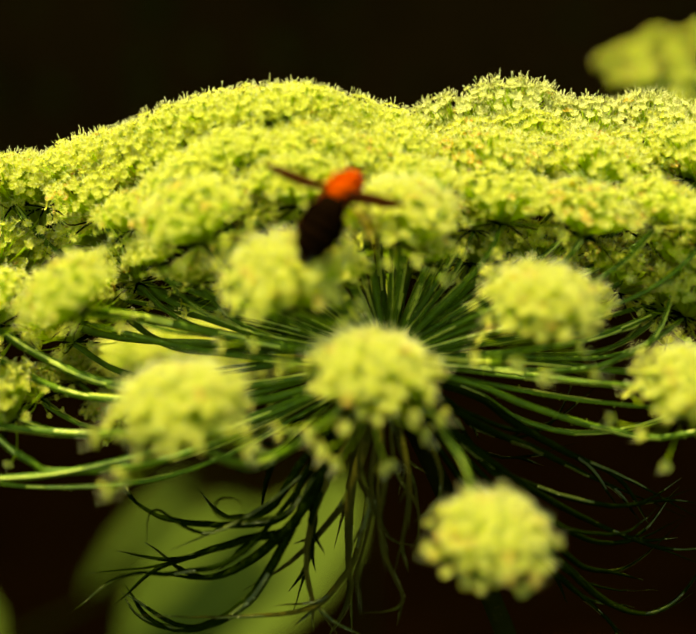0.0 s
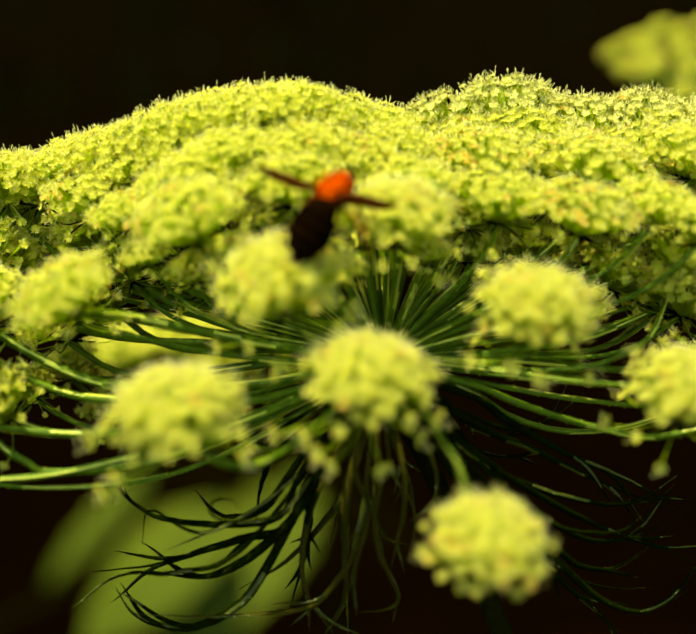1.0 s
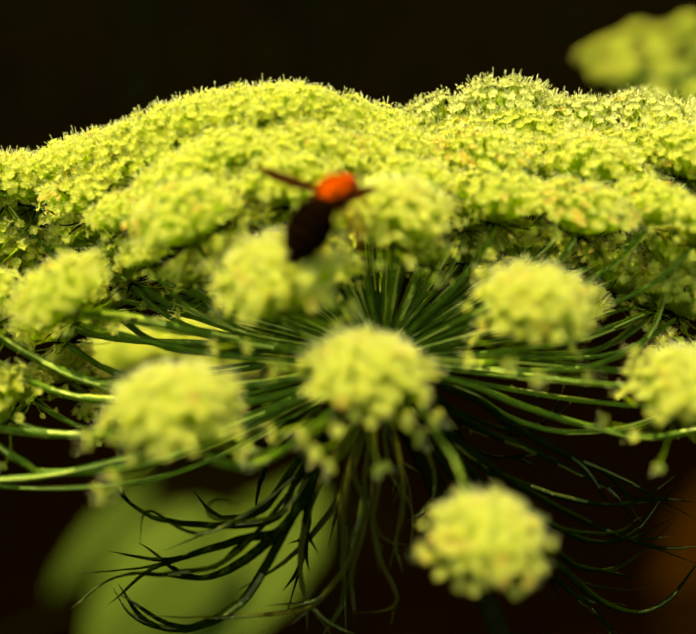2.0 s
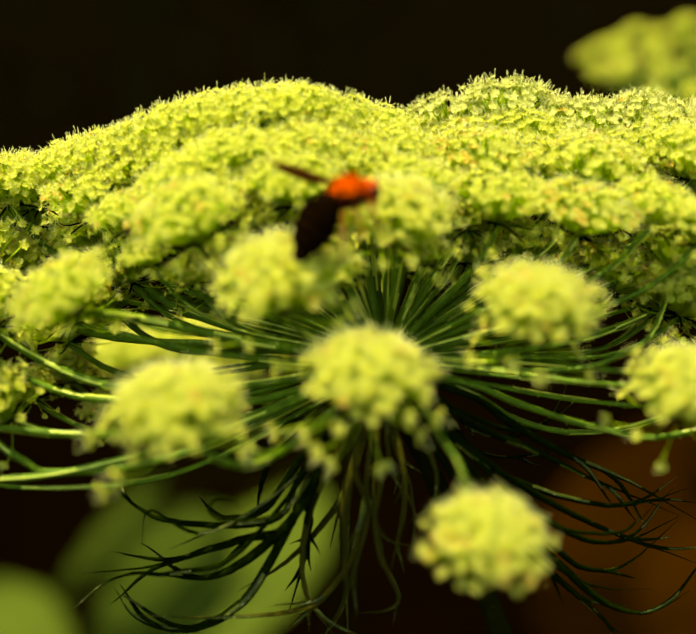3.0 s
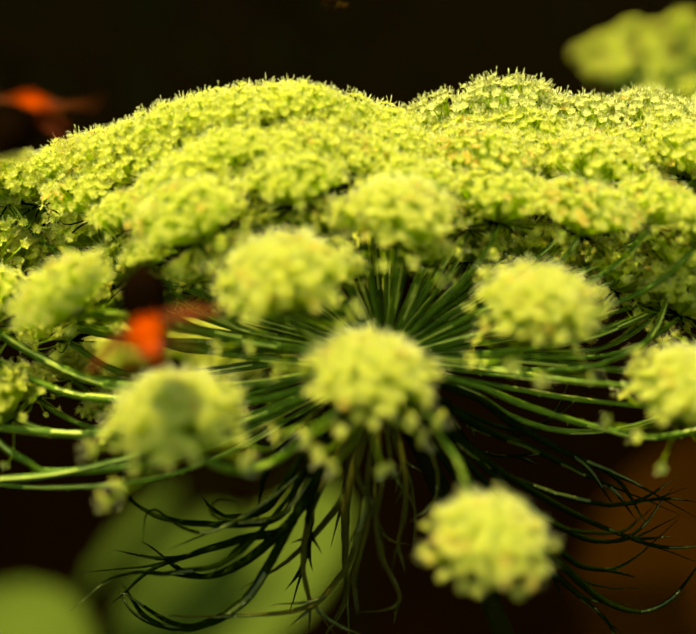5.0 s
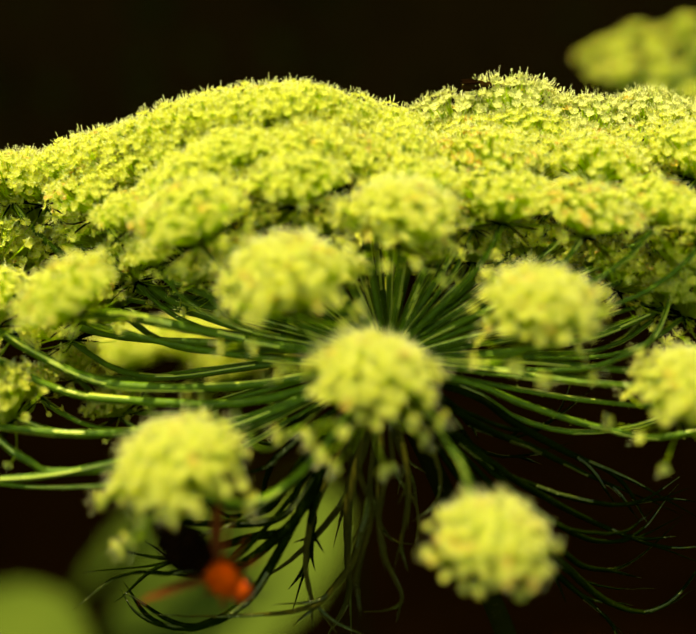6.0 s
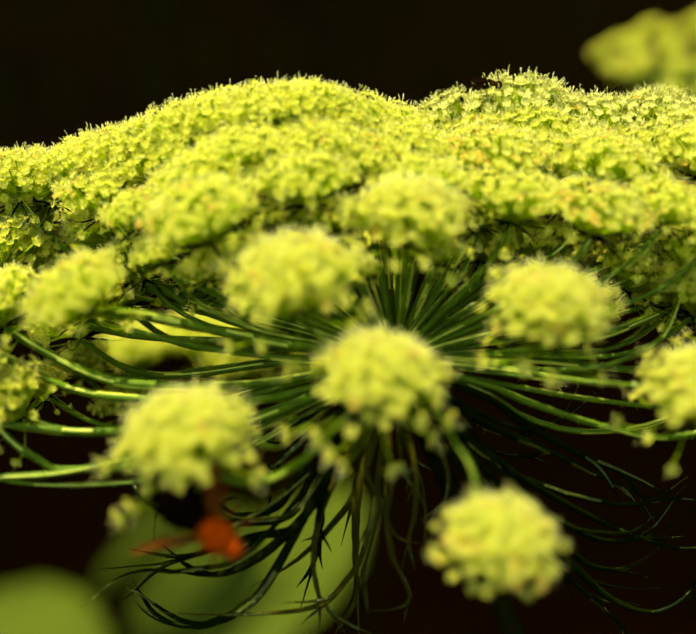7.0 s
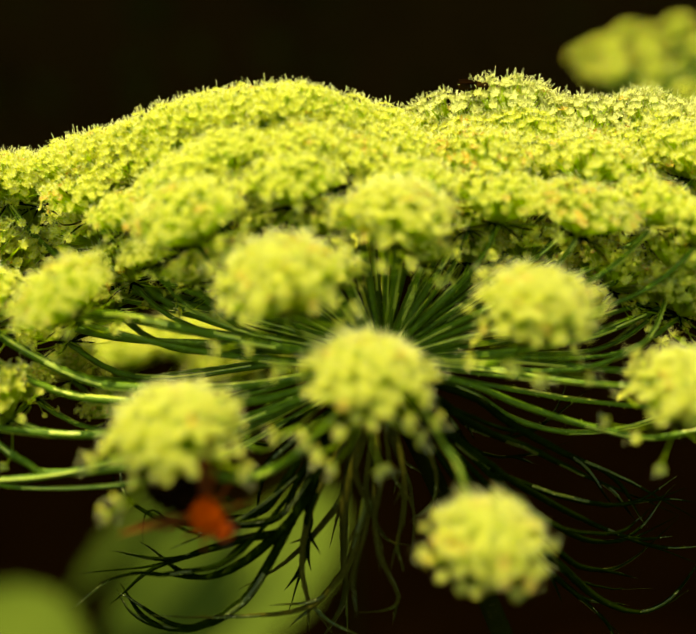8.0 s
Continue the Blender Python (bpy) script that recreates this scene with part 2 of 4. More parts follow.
def umbellet_plan(seed, count, aged, strays, drooping=(), packed=False, ragged=0.0):
    """Poses of an umbellet's florets round the point where its pedicels part, z along its axis."""
    rng = random.Random(seed)
    rows = []
    for i in range(count):
        share = (i + 0.5) / count
        if rng.random() < (0.02 + (0.22 + ragged) * max(0.0, share - 0.35) if packed else 0.06):
            continue
        lean = math.acos(1 - share * (0.76 if packed else 0.84)) * rng.uniform(0.95, 1.05)
        turn = radians(137.508) * i + rng.uniform(-0.22, 0.22)
        far = rng.uniform(0.90, 1.09) if share < 0.6 else rng.uniform(0.84, 1.17)
        if packed:
            far = rng.uniform(0.94, 1.06) if share < 0.5 else rng.uniform(0.80 - 0.4 * ragged, 1.14 + 0.2 * ragged)
        wide, high, low = (9.0, 7.0, 2.4) if packed else (8.4, 5.0, 3.4)
        place = Vector((wide * math.sin(lean) * math.cos(turn), wide * math.sin(lean) * math.sin(turn), low + high * math.cos(lean))) * (far * MM)
        if packed and share > 0.72:
            place.z -= max(0.0, rng.gauss(0.6, 1.6)) * MM
        loose = 0.22 if packed else 0.3
        tilt = lean * 0.75 + rng.uniform(-loose, loose)
        axis = Vector((math.sin(tilt) * math.cos(turn), math.sin(tilt) * math.sin(turn), math.cos(tilt)))
        rows.append((place, axis, rng.uniform(0.53, 0.74) if packed else rng.uniform(0.62, 0.86), rng.random() < aged, rng.uniform(0, 360)))
    for i in range(strays):
        turn = 2 * math.pi * (i + rng.uniform(-0.3, 0.3)) / strays
        out = rng.uniform(7.0, 10.0)
        place = Vector((out * math.cos(turn), out * math.sin(turn), rng.uniform(-4.5, 2.5))) * MM
        rows.append((place, Vector((math.cos(turn), math.sin(turn), 0.25)), rng.uniform(0.65, 0.9), False, rng.uniform(0, 360)))
    for x, y, z in drooping:
        place = Vector((x, y, z)) * MM
        rows.append((place, Vector((x, y, -2)).normalized(), 1.0, False, rng.uniform(0, 360)))
    return rows


def pedicel_shape(rows):
    """The thin stalks of an umbellet and the narrow bracteoles below them."""
    s = Shape()
    for place, axis, _, _, _ in rows:
        flat = Vector((place.x, place.y, 0))
        path = bend(Vector((0, 0, 0)), flat * 0.25 + Vector((0, 0, place.z * 0.35)), place - axis * place.length * 0.35, place, 4)
        tube(s, path, [0.16 * MM, 0.13 * MM, 0.12 * MM, 0.12 * MM, 0.15 * MM], 3)
    return s


def bracteole_shape(seed):
    rng = random.Random(seed + 90)
    s = Shape()
    for k in range(7):
        a = 2 * math.pi * k / 7 + rng.uniform(-0.3, 0.3)
        out = Vector((math.cos(a), math.sin(a), 0))
        long = rng.uniform(5, 9) * MM
        path = bend(Vector((0, 0, 0)), out * long * 0.4, out * long * 0.9 - Vector((0, 0, 1 * MM)), out * long + Vector((0, 0, rng.uniform(-3, 1) * MM)), 5)
        tube(s, path, [0.25 * MM, 0.24 * MM, 0.22 * MM, 0.18 * MM, 0.12 * MM, 0.04 * MM], 4)
    return s


class Kind:
    """One of a few umbellet patterns whose meshes the umbellets share."""

    def __init__(self, seed, count, aged, strays, drooping=(), packed=False, ragged=0.0):
        self.rows = umbellet_plan(seed, count, aged, strays, drooping, packed, ragged)
        self.pedicels = pedicel_shape(self.rows).mesh("pedicels", [PEDICEL])
        self.bracteoles = bracteole_shape(seed).mesh("bracteoles", [BRACT_SHADED])
        self.fresh, self.materials = FLORETS, FLORET_MATERIALS
        self.joined = None

    def florets(self):
        if self.joined is None:
            s = Shape()
            for i, (place, axis, size, aged, twist) in enumerate(self.rows):
                source = FLORETS_AGED[i % 2] if aged else self.fresh[i % 6]
                s.join(source, facing(place, axis, twist) @ Matrix.Scale(size, 4))
            self.joined = s.mesh("florets", self.materials)
        return self.joined


KINDS = [Kind(1, 185, 0.0, 8), Kind(2, 170, 0.04, 7), Kind(3, 190, 0.0, 6), Kind(4, 165, 0.24, 6), Kind(5, 165, 0.09, 10),
         Kind(6, 265, 0.02, 5, ((-12.0, 1.0, 6.0), (-12.5, -2.0, -3.0), (-4.5, -4.0, -6.8), (1.8, -4.0, -7.2), (7.0, -3.0, -3.0), (-8.0, -5.0, -1.5), (9.0, -4.0, 0.5)), True, 0.2),
         Kind(7, 260, 0.02, 0, ((-10.5, -3.0, -5.5), (-11.5, 0.0, 1.5), (8.5, -4.0, 0.0), (-7.5, -6.0, -1.0)), True, 0.2),
         Kind(18, 200, 0.10, 0, (), True, 0.2),
         Kind(9, 250, 0.06, 9, (), True, 0.45), Kind(10, 50, 0.05, 5), Kind(11, 140, 0.0, 8), Kind(12, 132, 0.05, 8),
         Kind(14, 104, 0.02, 9), Kind(15, 98, 0.05, 9)]
for number, by in ((0, 0.74), (1, 0.76), (2, 0.74), (3, 0.76), (4, 0.77), (9, 1.4), (10, 0.78), (11, 0.80), (12, 0.84), (13, 0.86)):      # floret sizes
    KINDS[number].rows = [(place, axis, size * by, aged, turn) for place, axis, size, aged, turn in KINDS[number].rows]

for number in (0, 1, 2, 4):
    KINDS[number].fresh = FLORETS_PLAIN
KINDS[9].fresh = FLORETS_FAR
for number in (12, 13):
    KINDS[number].materials = [PETAL_PALE, OVARY, STAMEN, PETAL_OLD]


def ray_mesh(path, seed, thick=1.0):
    """A ridged, slightly knobbly flower ray with short bristles on it."""
    rng = random.Random(seed)
    s = Shape()
    n = len(path) - 1
    radii = [thick * MM * (0.52 - 0.10 * i / n + rng.uniform(-0.05, 0.05)) for i in range(n + 1)]
    radii[-1] *= 1.3
    # broken pale strips: ridge striations and painted sunlit edges
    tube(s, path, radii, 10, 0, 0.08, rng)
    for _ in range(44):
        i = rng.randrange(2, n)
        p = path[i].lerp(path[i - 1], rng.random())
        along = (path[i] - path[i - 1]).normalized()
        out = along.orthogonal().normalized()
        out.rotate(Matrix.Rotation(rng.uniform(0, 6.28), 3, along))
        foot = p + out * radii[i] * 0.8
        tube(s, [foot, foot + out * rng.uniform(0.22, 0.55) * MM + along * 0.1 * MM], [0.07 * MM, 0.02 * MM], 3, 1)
    return s.mesh("ray", [RAY, RAY_RIDGE_GLINT])


BACKWARD = 0.14      # the whole head leans a little away


def umbellet(flower, x, y, z, size=1.0, kind=0, lean=0.5, singly=False, twist=0.0, thick=1.0, label="", via=()):
    """An umbellet on its ray. x, y, z: the middle of its dome from the hub, in millimetres; lean: how far its axis leans outwards; via: where its ray passes."""
    flat = Vector((x, y, 0))
    out = flat.normalized() if flat.length > 1 else Vector((0, 0, 0))
    axis = (Vector((0, BACKWARD, 1)) + out * lean * min(1.0, flat.length / 40)).normalized()
    base = Vector((x, y, z)) * MM - axis * (5.8 * size * MM)
    pattern = KINDS[kind]
    place = facing(base, axis, twist)
    top = part("umbellet", pattern.pedicels, flower, label, place @ Matrix.Scale(size, 4))
    back = (place @ Matrix.Scale(size, 4)).inverted()
    way = (base - CORE).normalized()
    if via:
        way = (Vector(via[0]) * MM - CORE).normalized()
    root = CORE + way * 2.2 * MM
    span = (base - CORE).length
    flatter = Vector((way.x, way.y, way.z * (1.25 if way.z < 0 else 0.45 if flat.length > 30 and z < 16 else 0.9))).normalized()
    knee = root + flatter * span * 0.5
    wrist = base - (axis * 0.6 + (base - knee).normalized() * 0.4).normalized() * span * 0.34
    seed = int(x * 31 + y * 17 + z * 7)
    thick *= 1.0 if via else random.Random(seed).uniform(0.75, 1.25)
    path = thread([root, *(Vector(p) * MM for p in via), base], 18) if via else bend(root, knee, wrist, base, 14)
    part("ray", ray_mesh([back @ p for p in path], seed, thick / size), top)
    part("involucel", pattern.bracteoles, top)
    if singly:
        for i, (spot, way, scale, aged, turn) in enumerate(pattern.rows):
            mesh = FLORET_MESH_AGED if aged else FLORET_MESHES[i % 6]
            part("floret", mesh, top, "", facing(spot, way, turn) @ Matrix.Scale(scale, 4))
    else:
        tagged(part("flower_head", pattern.florets(), top), kind="stuff")
    return top


def bract(flower, *points, stout=1.0, lobes=3, seed=0, mat=BRACT_SHADED):
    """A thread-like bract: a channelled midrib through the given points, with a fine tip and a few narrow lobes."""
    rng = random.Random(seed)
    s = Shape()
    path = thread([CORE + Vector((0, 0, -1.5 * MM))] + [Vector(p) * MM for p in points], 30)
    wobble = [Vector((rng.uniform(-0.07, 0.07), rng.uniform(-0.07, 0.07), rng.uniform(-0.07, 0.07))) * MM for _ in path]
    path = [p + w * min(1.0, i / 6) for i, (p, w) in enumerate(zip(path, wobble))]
    # slot 1 strips paint glints on the midrib and lobes
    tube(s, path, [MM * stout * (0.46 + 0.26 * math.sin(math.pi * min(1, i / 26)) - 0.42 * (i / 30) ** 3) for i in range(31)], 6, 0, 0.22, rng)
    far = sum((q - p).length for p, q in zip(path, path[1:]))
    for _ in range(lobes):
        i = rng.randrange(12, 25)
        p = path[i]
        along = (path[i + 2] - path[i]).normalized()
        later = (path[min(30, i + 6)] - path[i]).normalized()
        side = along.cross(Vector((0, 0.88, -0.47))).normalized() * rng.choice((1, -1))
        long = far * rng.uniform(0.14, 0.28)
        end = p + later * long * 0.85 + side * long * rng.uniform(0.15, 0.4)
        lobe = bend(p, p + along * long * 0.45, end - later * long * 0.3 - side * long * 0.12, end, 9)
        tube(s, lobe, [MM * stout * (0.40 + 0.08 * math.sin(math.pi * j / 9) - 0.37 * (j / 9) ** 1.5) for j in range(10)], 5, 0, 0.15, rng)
    return part("bract", s.mesh("bract", [mat, BRACT_GLINT]), flower)


def big_umbel():
    """The flower head that fills the view, with its stem down to the ground."""
    flower = new("umbel_flower")
    flower.location = HUB
    tagged(flower, "large pale yellow-green umbel of lacy flower clusters on a ridged stem", "flower")
    s = Shape()
    ball(s, Matrix.Translation(CORE) @ Matrix.Diagonal((3.0 * MM, 3.0 * MM, 2.6 * MM, 1)), 8, 16)
    part("hub", s.mesh("hub", [RAY]), flower, "swollen green hub where the rays meet")
    s = Shape()
    upper = bend(CORE - Vector((0, 0, 2 * MM)), Vector((0.005, -0.003, -0.020)), Vector((0.024, -0.006, -0.058)), Vector((0.036, -0.008, -0.11)), 10)
    lower = bend(upper[-1], Vector((0.050, -0.010, -0.20)), Vector((0.035, 0.0, -0.5)), Vector((0.02, 0.0, -0.83)), 14)
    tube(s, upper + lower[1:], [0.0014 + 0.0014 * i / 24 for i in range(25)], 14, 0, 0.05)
    part("stem", s.mesh("stem", [STEM_SHADED]), flower, "ridged green-brown stem, shade put into its near-black colour")

    # the near side, each floret apart
    umbellet(flower, -4.5, -29.6, 11.5, 0.94, 5, 0.12, True, 0)
    umbellet(flower, 11.8, -46.2, -4.5, 0.87, 7, 0.25, True, 110, 0.6, "cluster drooping below the rest on its ray",
             ((0.7, -21.2, 6.9), (3.6, -28.8, 5.5), (6.1, -34.5, 3.3), (8.5, -39.1, 1.1)))
    umbellet(flower, 19.8, -21.2, 18.0, 0.91, 8, 0.2, False, 200)
    umbellet(flower, 42.0, -24.7, 6.0, 0.94, 8, 0.3, False, 60, 0.55, "", ((14.9, -4.3, -3.8), (23.7, -6.5, -3.7), (36.2, -13.0, -1.0)))
    resting = umbellet(flower, -30.7, -34.9, 9.2, 0.96, 6, 0.15, True, 0, 1.2, "cluster nodding under a hanging bee",
                       ((-11.3, -18.3, -3.9), (-17.0, -26.4, -4.1), (-22.9, -32.5, -2.0)))
    # the middle
    umbellet(flower, -16.6, -17.8, 20.6, 1.0, 8, 0.3, False, 75)
    umbellet(flower, 0.0, -6.0, 25.0, 0.90, 8, 0.2, False, 10)
    umbellet(flower, -31.0, -5.5, 25.0, 0.95, 4, 0.4, False, 150)
    umbellet(flower, -49.0, -15.0, 17.0, 0.84, 4, 0.5, False, 33, 1.75, "", ((-19.9, -1.7, 0.1), (-30.3, -1.5, 2.4), (-40.6, -2.8, 5.6)))
    umbellet(flower, -63.0, -8.1, -6.0, 0.85, 1, 0.9, False, 95)
    umbellet(flower, -70.0, -12.0, -3.0, 0.8, 4, 0.5, False, 35, 1.35, "", ((-25.4, -8.8, -9.8), (-45.1, -11.6, -10.2), (-56.4, -12.6, -9.0)))
    # small clusters that stand among the larger ones
    for k, (x, y, z, size) in enumerate((
            (-42.2, 6.1, 20.0, 0.62), (-24.8, -2.1, 17.3, 0.50), (-9.0, -5.3, 15.5, 0.50), (-10.4, 3.0, 20.5, 0.60), (4.2, 0.6, 16.0, 0.50), (-38.1, 1.3, 15.3, 0.50), (12.3, 9.7, 18.3, 0.60), (-19.8, 6.1, 19.9, 0.60), (13.0, 11.8, 11.5, 0.60), (-31.6, 2.7, 11.5, 0.50))):
        umbellet(flower, x, y, z, size, (4, 11, 10)[k % 3], 0.3, False, 91 * k, 0.8)
    # lower clusters glimpsed between the rays
    for k, (x, y, z) in enumerate(((-44, 14, 8), (-26, 18, 7), (13, 24, 7), (24, 17, 9), (38, 12, 7.5), (48, 6, 6), (-55, 12, -2), (-66, 18, -4))):
        umbellet(flower, x, y, z, 0.85, (1, 4, 2)[k % 3], 0.4, False, 35 * k)
    umbellet(flower, -52.0, 4.0, 6.0, 0.85, 4, 0.4, False, 115, 1.2, "", ((-13.7, -1.2, -3.4), (-27.1, -0.1, -2.5), (-39.1, 1.4, -0.8)))
    # low clusters at the back that the sun reaches behind the rim
    umbellet(flower, -42.0, 79.0, -43.0, 1.1, 2, 0.1, False, 25, 0.8)
    umbellet(flower, -26.5, 76.0, -41.0, 1.0, 0, 0.1, False, 125, 0.8)
    umbellet(flower, -54.7, 78.0, -45.1, 1.0, 2, 0.1, False, 75, 0.8)
    umbellet(flower, -34.0, 74.9, -46.6, 0.9, 0, 0.1, False, 175, 0.8)
    # the back's lower clusters, in the shade of the upper ones
    for k, (x, y, z) in enumerate(((-30, 30, -3), (-14, 34, 0), (2, 36, 0), (17, 35, -1), (32, 30, -1), (46, 24, -2), (58, 14, -3))):
        umbellet(flower, x, y, z, 0.9, 9, 0.3, False, 53 * k)
    for k, (x, y, z) in enumerate(((-13, 12, 13), (-20, 15, 12), (-29, 13, 7), (-47, 17, 1), (47, 18, 16), (39, 18, 4), (32, 23, 5), (45, 11, 4), (-64, 21, 5), (25, 27, 4))):
        umbellet(flower, x, y, z, 0.75, (4, 1, 8)[k % 3], 0.3, False, 71 * k)
    for k, (x, y, z) in enumerate(((-61, 11, -14), (-48, 13, -19), (-56, 19, -15))):
        umbellet(flower, x, y, z, 0.6, (4, 1)[k % 2], 0.4, False, 83 * k)
    umbellet(flower, 17.0, 6.0, 23.0, 0.90, 1, 0.3, False, 100)
    umbellet(flower, 29.5, 2.0, 22.5, 0.90, 3, 0.3, False, 5)
    umbellet(flower, 47.4, 10.5, 11.1, 0.9, 4, 0.4, False, 85, 1.0, "", ((16.4, -3.4, -3.5), (28.8, -4.2, -2.9), (35.6, -3.7, -0.7), (40.4, -2.5, 2.5)))
    umbellet(flower, 41.0, 4.5, 22.0, 0.75, 4, 0.3, False, 15)
    umbellet(flower, 47.5, 0.5, 20.5, 0.7, 1, 0.3, False, 165)
    umbellet(flower, 53.0, -12.0, 9.0, 0.9, 3, 0.6, False, 55)
    umbellet(flower, -63.0, 30.0, 11.0, 0.95, 0, 0.5, False, 45)
    umbellet(flower, -50.0, 23.0, 10.0, 0.9, 4, 0.5, False, 65, 1.5, "", ((-20.2, 4.8, -2.0), (-33.5, 9.7, 0.1), (-40.2, 13.2, 2.7)))
    # the crown of the dome, nearer to the eye than its rim
    for k, (x, y, z, size) in enumerate((
            (-31.7, 7.7, 25.0, 0.92), (-25.6, 10.5, 28.3, 0.82), (-13.9, 10.8, 28.9, 0.76), (-15.8, 3.1, 27.1, 0.88), (-0.4, 17.3, 26.1, 0.87),
            (-6.2, 10.9, 26.9, 0.76), (-45.9, 21.8, 19.8, 0.89), (1.7, 5.5, 25.3, 0.87), (-49.1, 16.8, 18.7, 0.86),
            (-34.4, 18.1, 25.6, 0.80), (-22.8, 16.1, 28.2, 0.85), (-13.7, 15.3, 28.8, 0.80), (-5.9, 16.6, 26.9, 0.80), (-41.8, 18.7, 22.5, 0.80))):
        umbellet(flower, x, y, z, size, (0, 2, 4)[k % 3], 0.25, False, 67 * k)
    # its ridge, which makes the skyline on the high side
    for k, (x, y, z, size) in enumerate((
            (-59.8, 26.2, 17.5, 0.98), (-52.9, 25.0, 21.2, 0.89), (-47.1, 23.7, 23.3, 0.98), (-41.4, 22.9, 25.7, 0.89), (-35.7, 22.0, 28.4, 0.98),
            (-29.4, 21.0, 30.7, 0.93), (-23.3, 20.6, 32.0, 0.93), (-16.9, 20.8, 32.5, 0.93), (-10.6, 21.1, 30.8, 0.93), (-3.9, 23.9, 27.7, 0.93),
            (-64.9, 24.7, 18.4, 0.97), (-71.4, 26.3, 17.1, 0.97),
            (2.9, 29.3, 23.2, 0.97), (6.2, 34.2, 22.0, 0.88))):
        umbellet(flower, x, y, z - 0.6, size * 0.94, (10, 2, 11, 0)[k % 4], 0.25, False, 47 * k)
    # the rim on the other side, the sharpest of all
    for k, (x, y, z, size) in enumerate(((11.7, 34.0, 24.7, 0.96), (21.1, 35.2, 27.1, 0.96), (33.5, 31.4, 25.2, 0.97), (44.9, 32.6, 25.3, 0.96), (56.8, 30.4, 24.3, 0.97))):
        umbellet(flower, x, y, z, size, (13, 12)[k % 2], 0.25, False, 59 * k)
    for k, (x, y, z, size) in enumerate((
            (14.4, 16.2, 25.5, 0.93), (32.4, 15.1, 24.5, 0.97), (49.2, 16.4, 25.9, 0.92), (9.0, 21.0, 21.1, 0.93), (22.2, 20.8, 22.9, 0.93), (37.8, 21.1, 21.4, 0.86),
            (53.3, 20.9, 21.9, 0.86), (14.2, 27.7, 23.4, 0.89), (32.9, 26.5, 22.3, 0.92), (46.8, 28.3, 24.6, 0.83), (8.3, 17.7, 22.2, 0.82), (12.7, 24.0, 21.5, 0.80),
            (22.8, 27.1, 25.4, 0.80), (47.8, 19.8, 22.3, 0.80), (40.4, 21.8, 23.9, 0.80))):
        umbellet(flower, x, y, z, size, (3, 11, 10, 3, 11)[k % 5], 0.25, False, 73 * k)
    # the far slope of the dome
    for k in range(11):
        umbellet(flower, -60 + 12 * k, 52 + 4 * (k % 2), 10 - 0.004 * (12 * k - 60) ** 2, 0.95, 9, 0.25, False, 43 * k)
    # rays that run out to clusters at the sides
    umbellet(flower, -65.5, -0.5, 7.0, 0.9, 0, 0.6, False, 61, 1.5, "", ((-22.7, -4.0, -6.0), (-40.8, -4.6, -6.0), (-49.2, -4.0, -4.4), (-57.5, -2.4, -0.7)))
    umbellet(flower, -70.0, -4.0, 7.0, 0.9, 2, 0.6, False, 122, 1.35, "", ((-22.7, -5.8, -8.0), (-42.7, -6.7, -7.2), (-52.4, -6.5, -5.5), (-61.2, -4.9, -1.5)))
    umbellet(flower, -68.5, -11.0, -1.0, 0.9, 4, 0.6, False, 183, 1.35, "", ((-32.2, -11.3, -13.9), (-51.9, -14.3, -15.5), (-56.6, -14.0, -13.8), (-60.7, -13.1, -11.1)))
    umbellet(flower, -75.0, -21.0, -8.0, 0.9, 1, 0.6, False, 244, 1.2, "", ((-22.5, -9.5, -9.2), (-36.0, -13.5, -11.7), (-50.0, -17.2, -13.5), (-59.7, -19.1, -13.5)))
    umbellet(flower, -74.0, -14.0, -10.0, 0.9, 2, 0.6, False, 305, 0.8, "", ((-19.9, -8.5, -12.0), (-28.9, -11.3, -15.5), (-38.5, -13.4, -17.7), (-50.7, -14.7, -18.1), (-60.9, -15.2, -17.2)))
    umbellet(flower, 60.0, 17.0, 7.0, 0.9, 0, 0.6, False, 61, 0.8, "", ((19.0, 4.0, -1.9), (27.9, 6.7, -1.2), (36.9, 9.6, -0.1), (43.7, 11.9, 0.9), (52.1, 15.0, 2.6)))
    umbellet(flower, 61.0, 13.0, 11.0, 0.9, 2, 0.6, False, 122, 1.1, "", ((18.9, 1.5, -2.9), (31.2, 4.0, -2.0), (40.7, 6.9, 0.5), (49.5, 10.0, 3.5)))
    umbellet(flower, 58.0, -5.0, -5.0, 0.9, 4, 0.6, False, 183, 0.8, "", ((12.3, -3.1, -5.8), (22.1, -3.9, -7.4), (29.1, -4.4, -8.4), (39.6, -4.9, -9.3), (50.1, -4.9, -9.3)))
    umbellet(flower, 58.0, -10.0, -5.0, 0.9, 1, 0.6, False, 244, 1.1, "", ((12.9, -4.3, -5.8), (19.1, -5.9, -7.9), (27.4, -7.8, -10.0), (32.9, -8.9, -11.0), (40.4, -10.0, -11.9), (50.6, -9.8, -10.0)))
    umbellet(flower, 57.0, 1.0, -4.0, 0.9, 2, 0.6, False, 305, 0.9, "", ((12.3, -2.9, -7.6), (18.7, -4.4, -11.5), (27.3, -5.0, -14.0), (36.6, -4.2, -13.9), (43.8, -2.7, -12.3), (51.8, -0.3, -9.2)))
    umbellet(flower, 52.0, 16.0, 14.0, 0.9, 2, 0.6, False, 6, 1.1, "", ((13.9, 2.3, -0.5), (22.5, 4.9, 1.4), (32.7, 8.4, 4.2), (43.1, 12.2, 7.5)))
    umbellet(flower, 40.0, 21.0, 15.0, 0.9, 1, 0.6, False, 67, 0.9, "", ((12.6, 5.9, 2.1), (21.5, 11.1, 5.4), (30.6, 15.3, 7.4)))
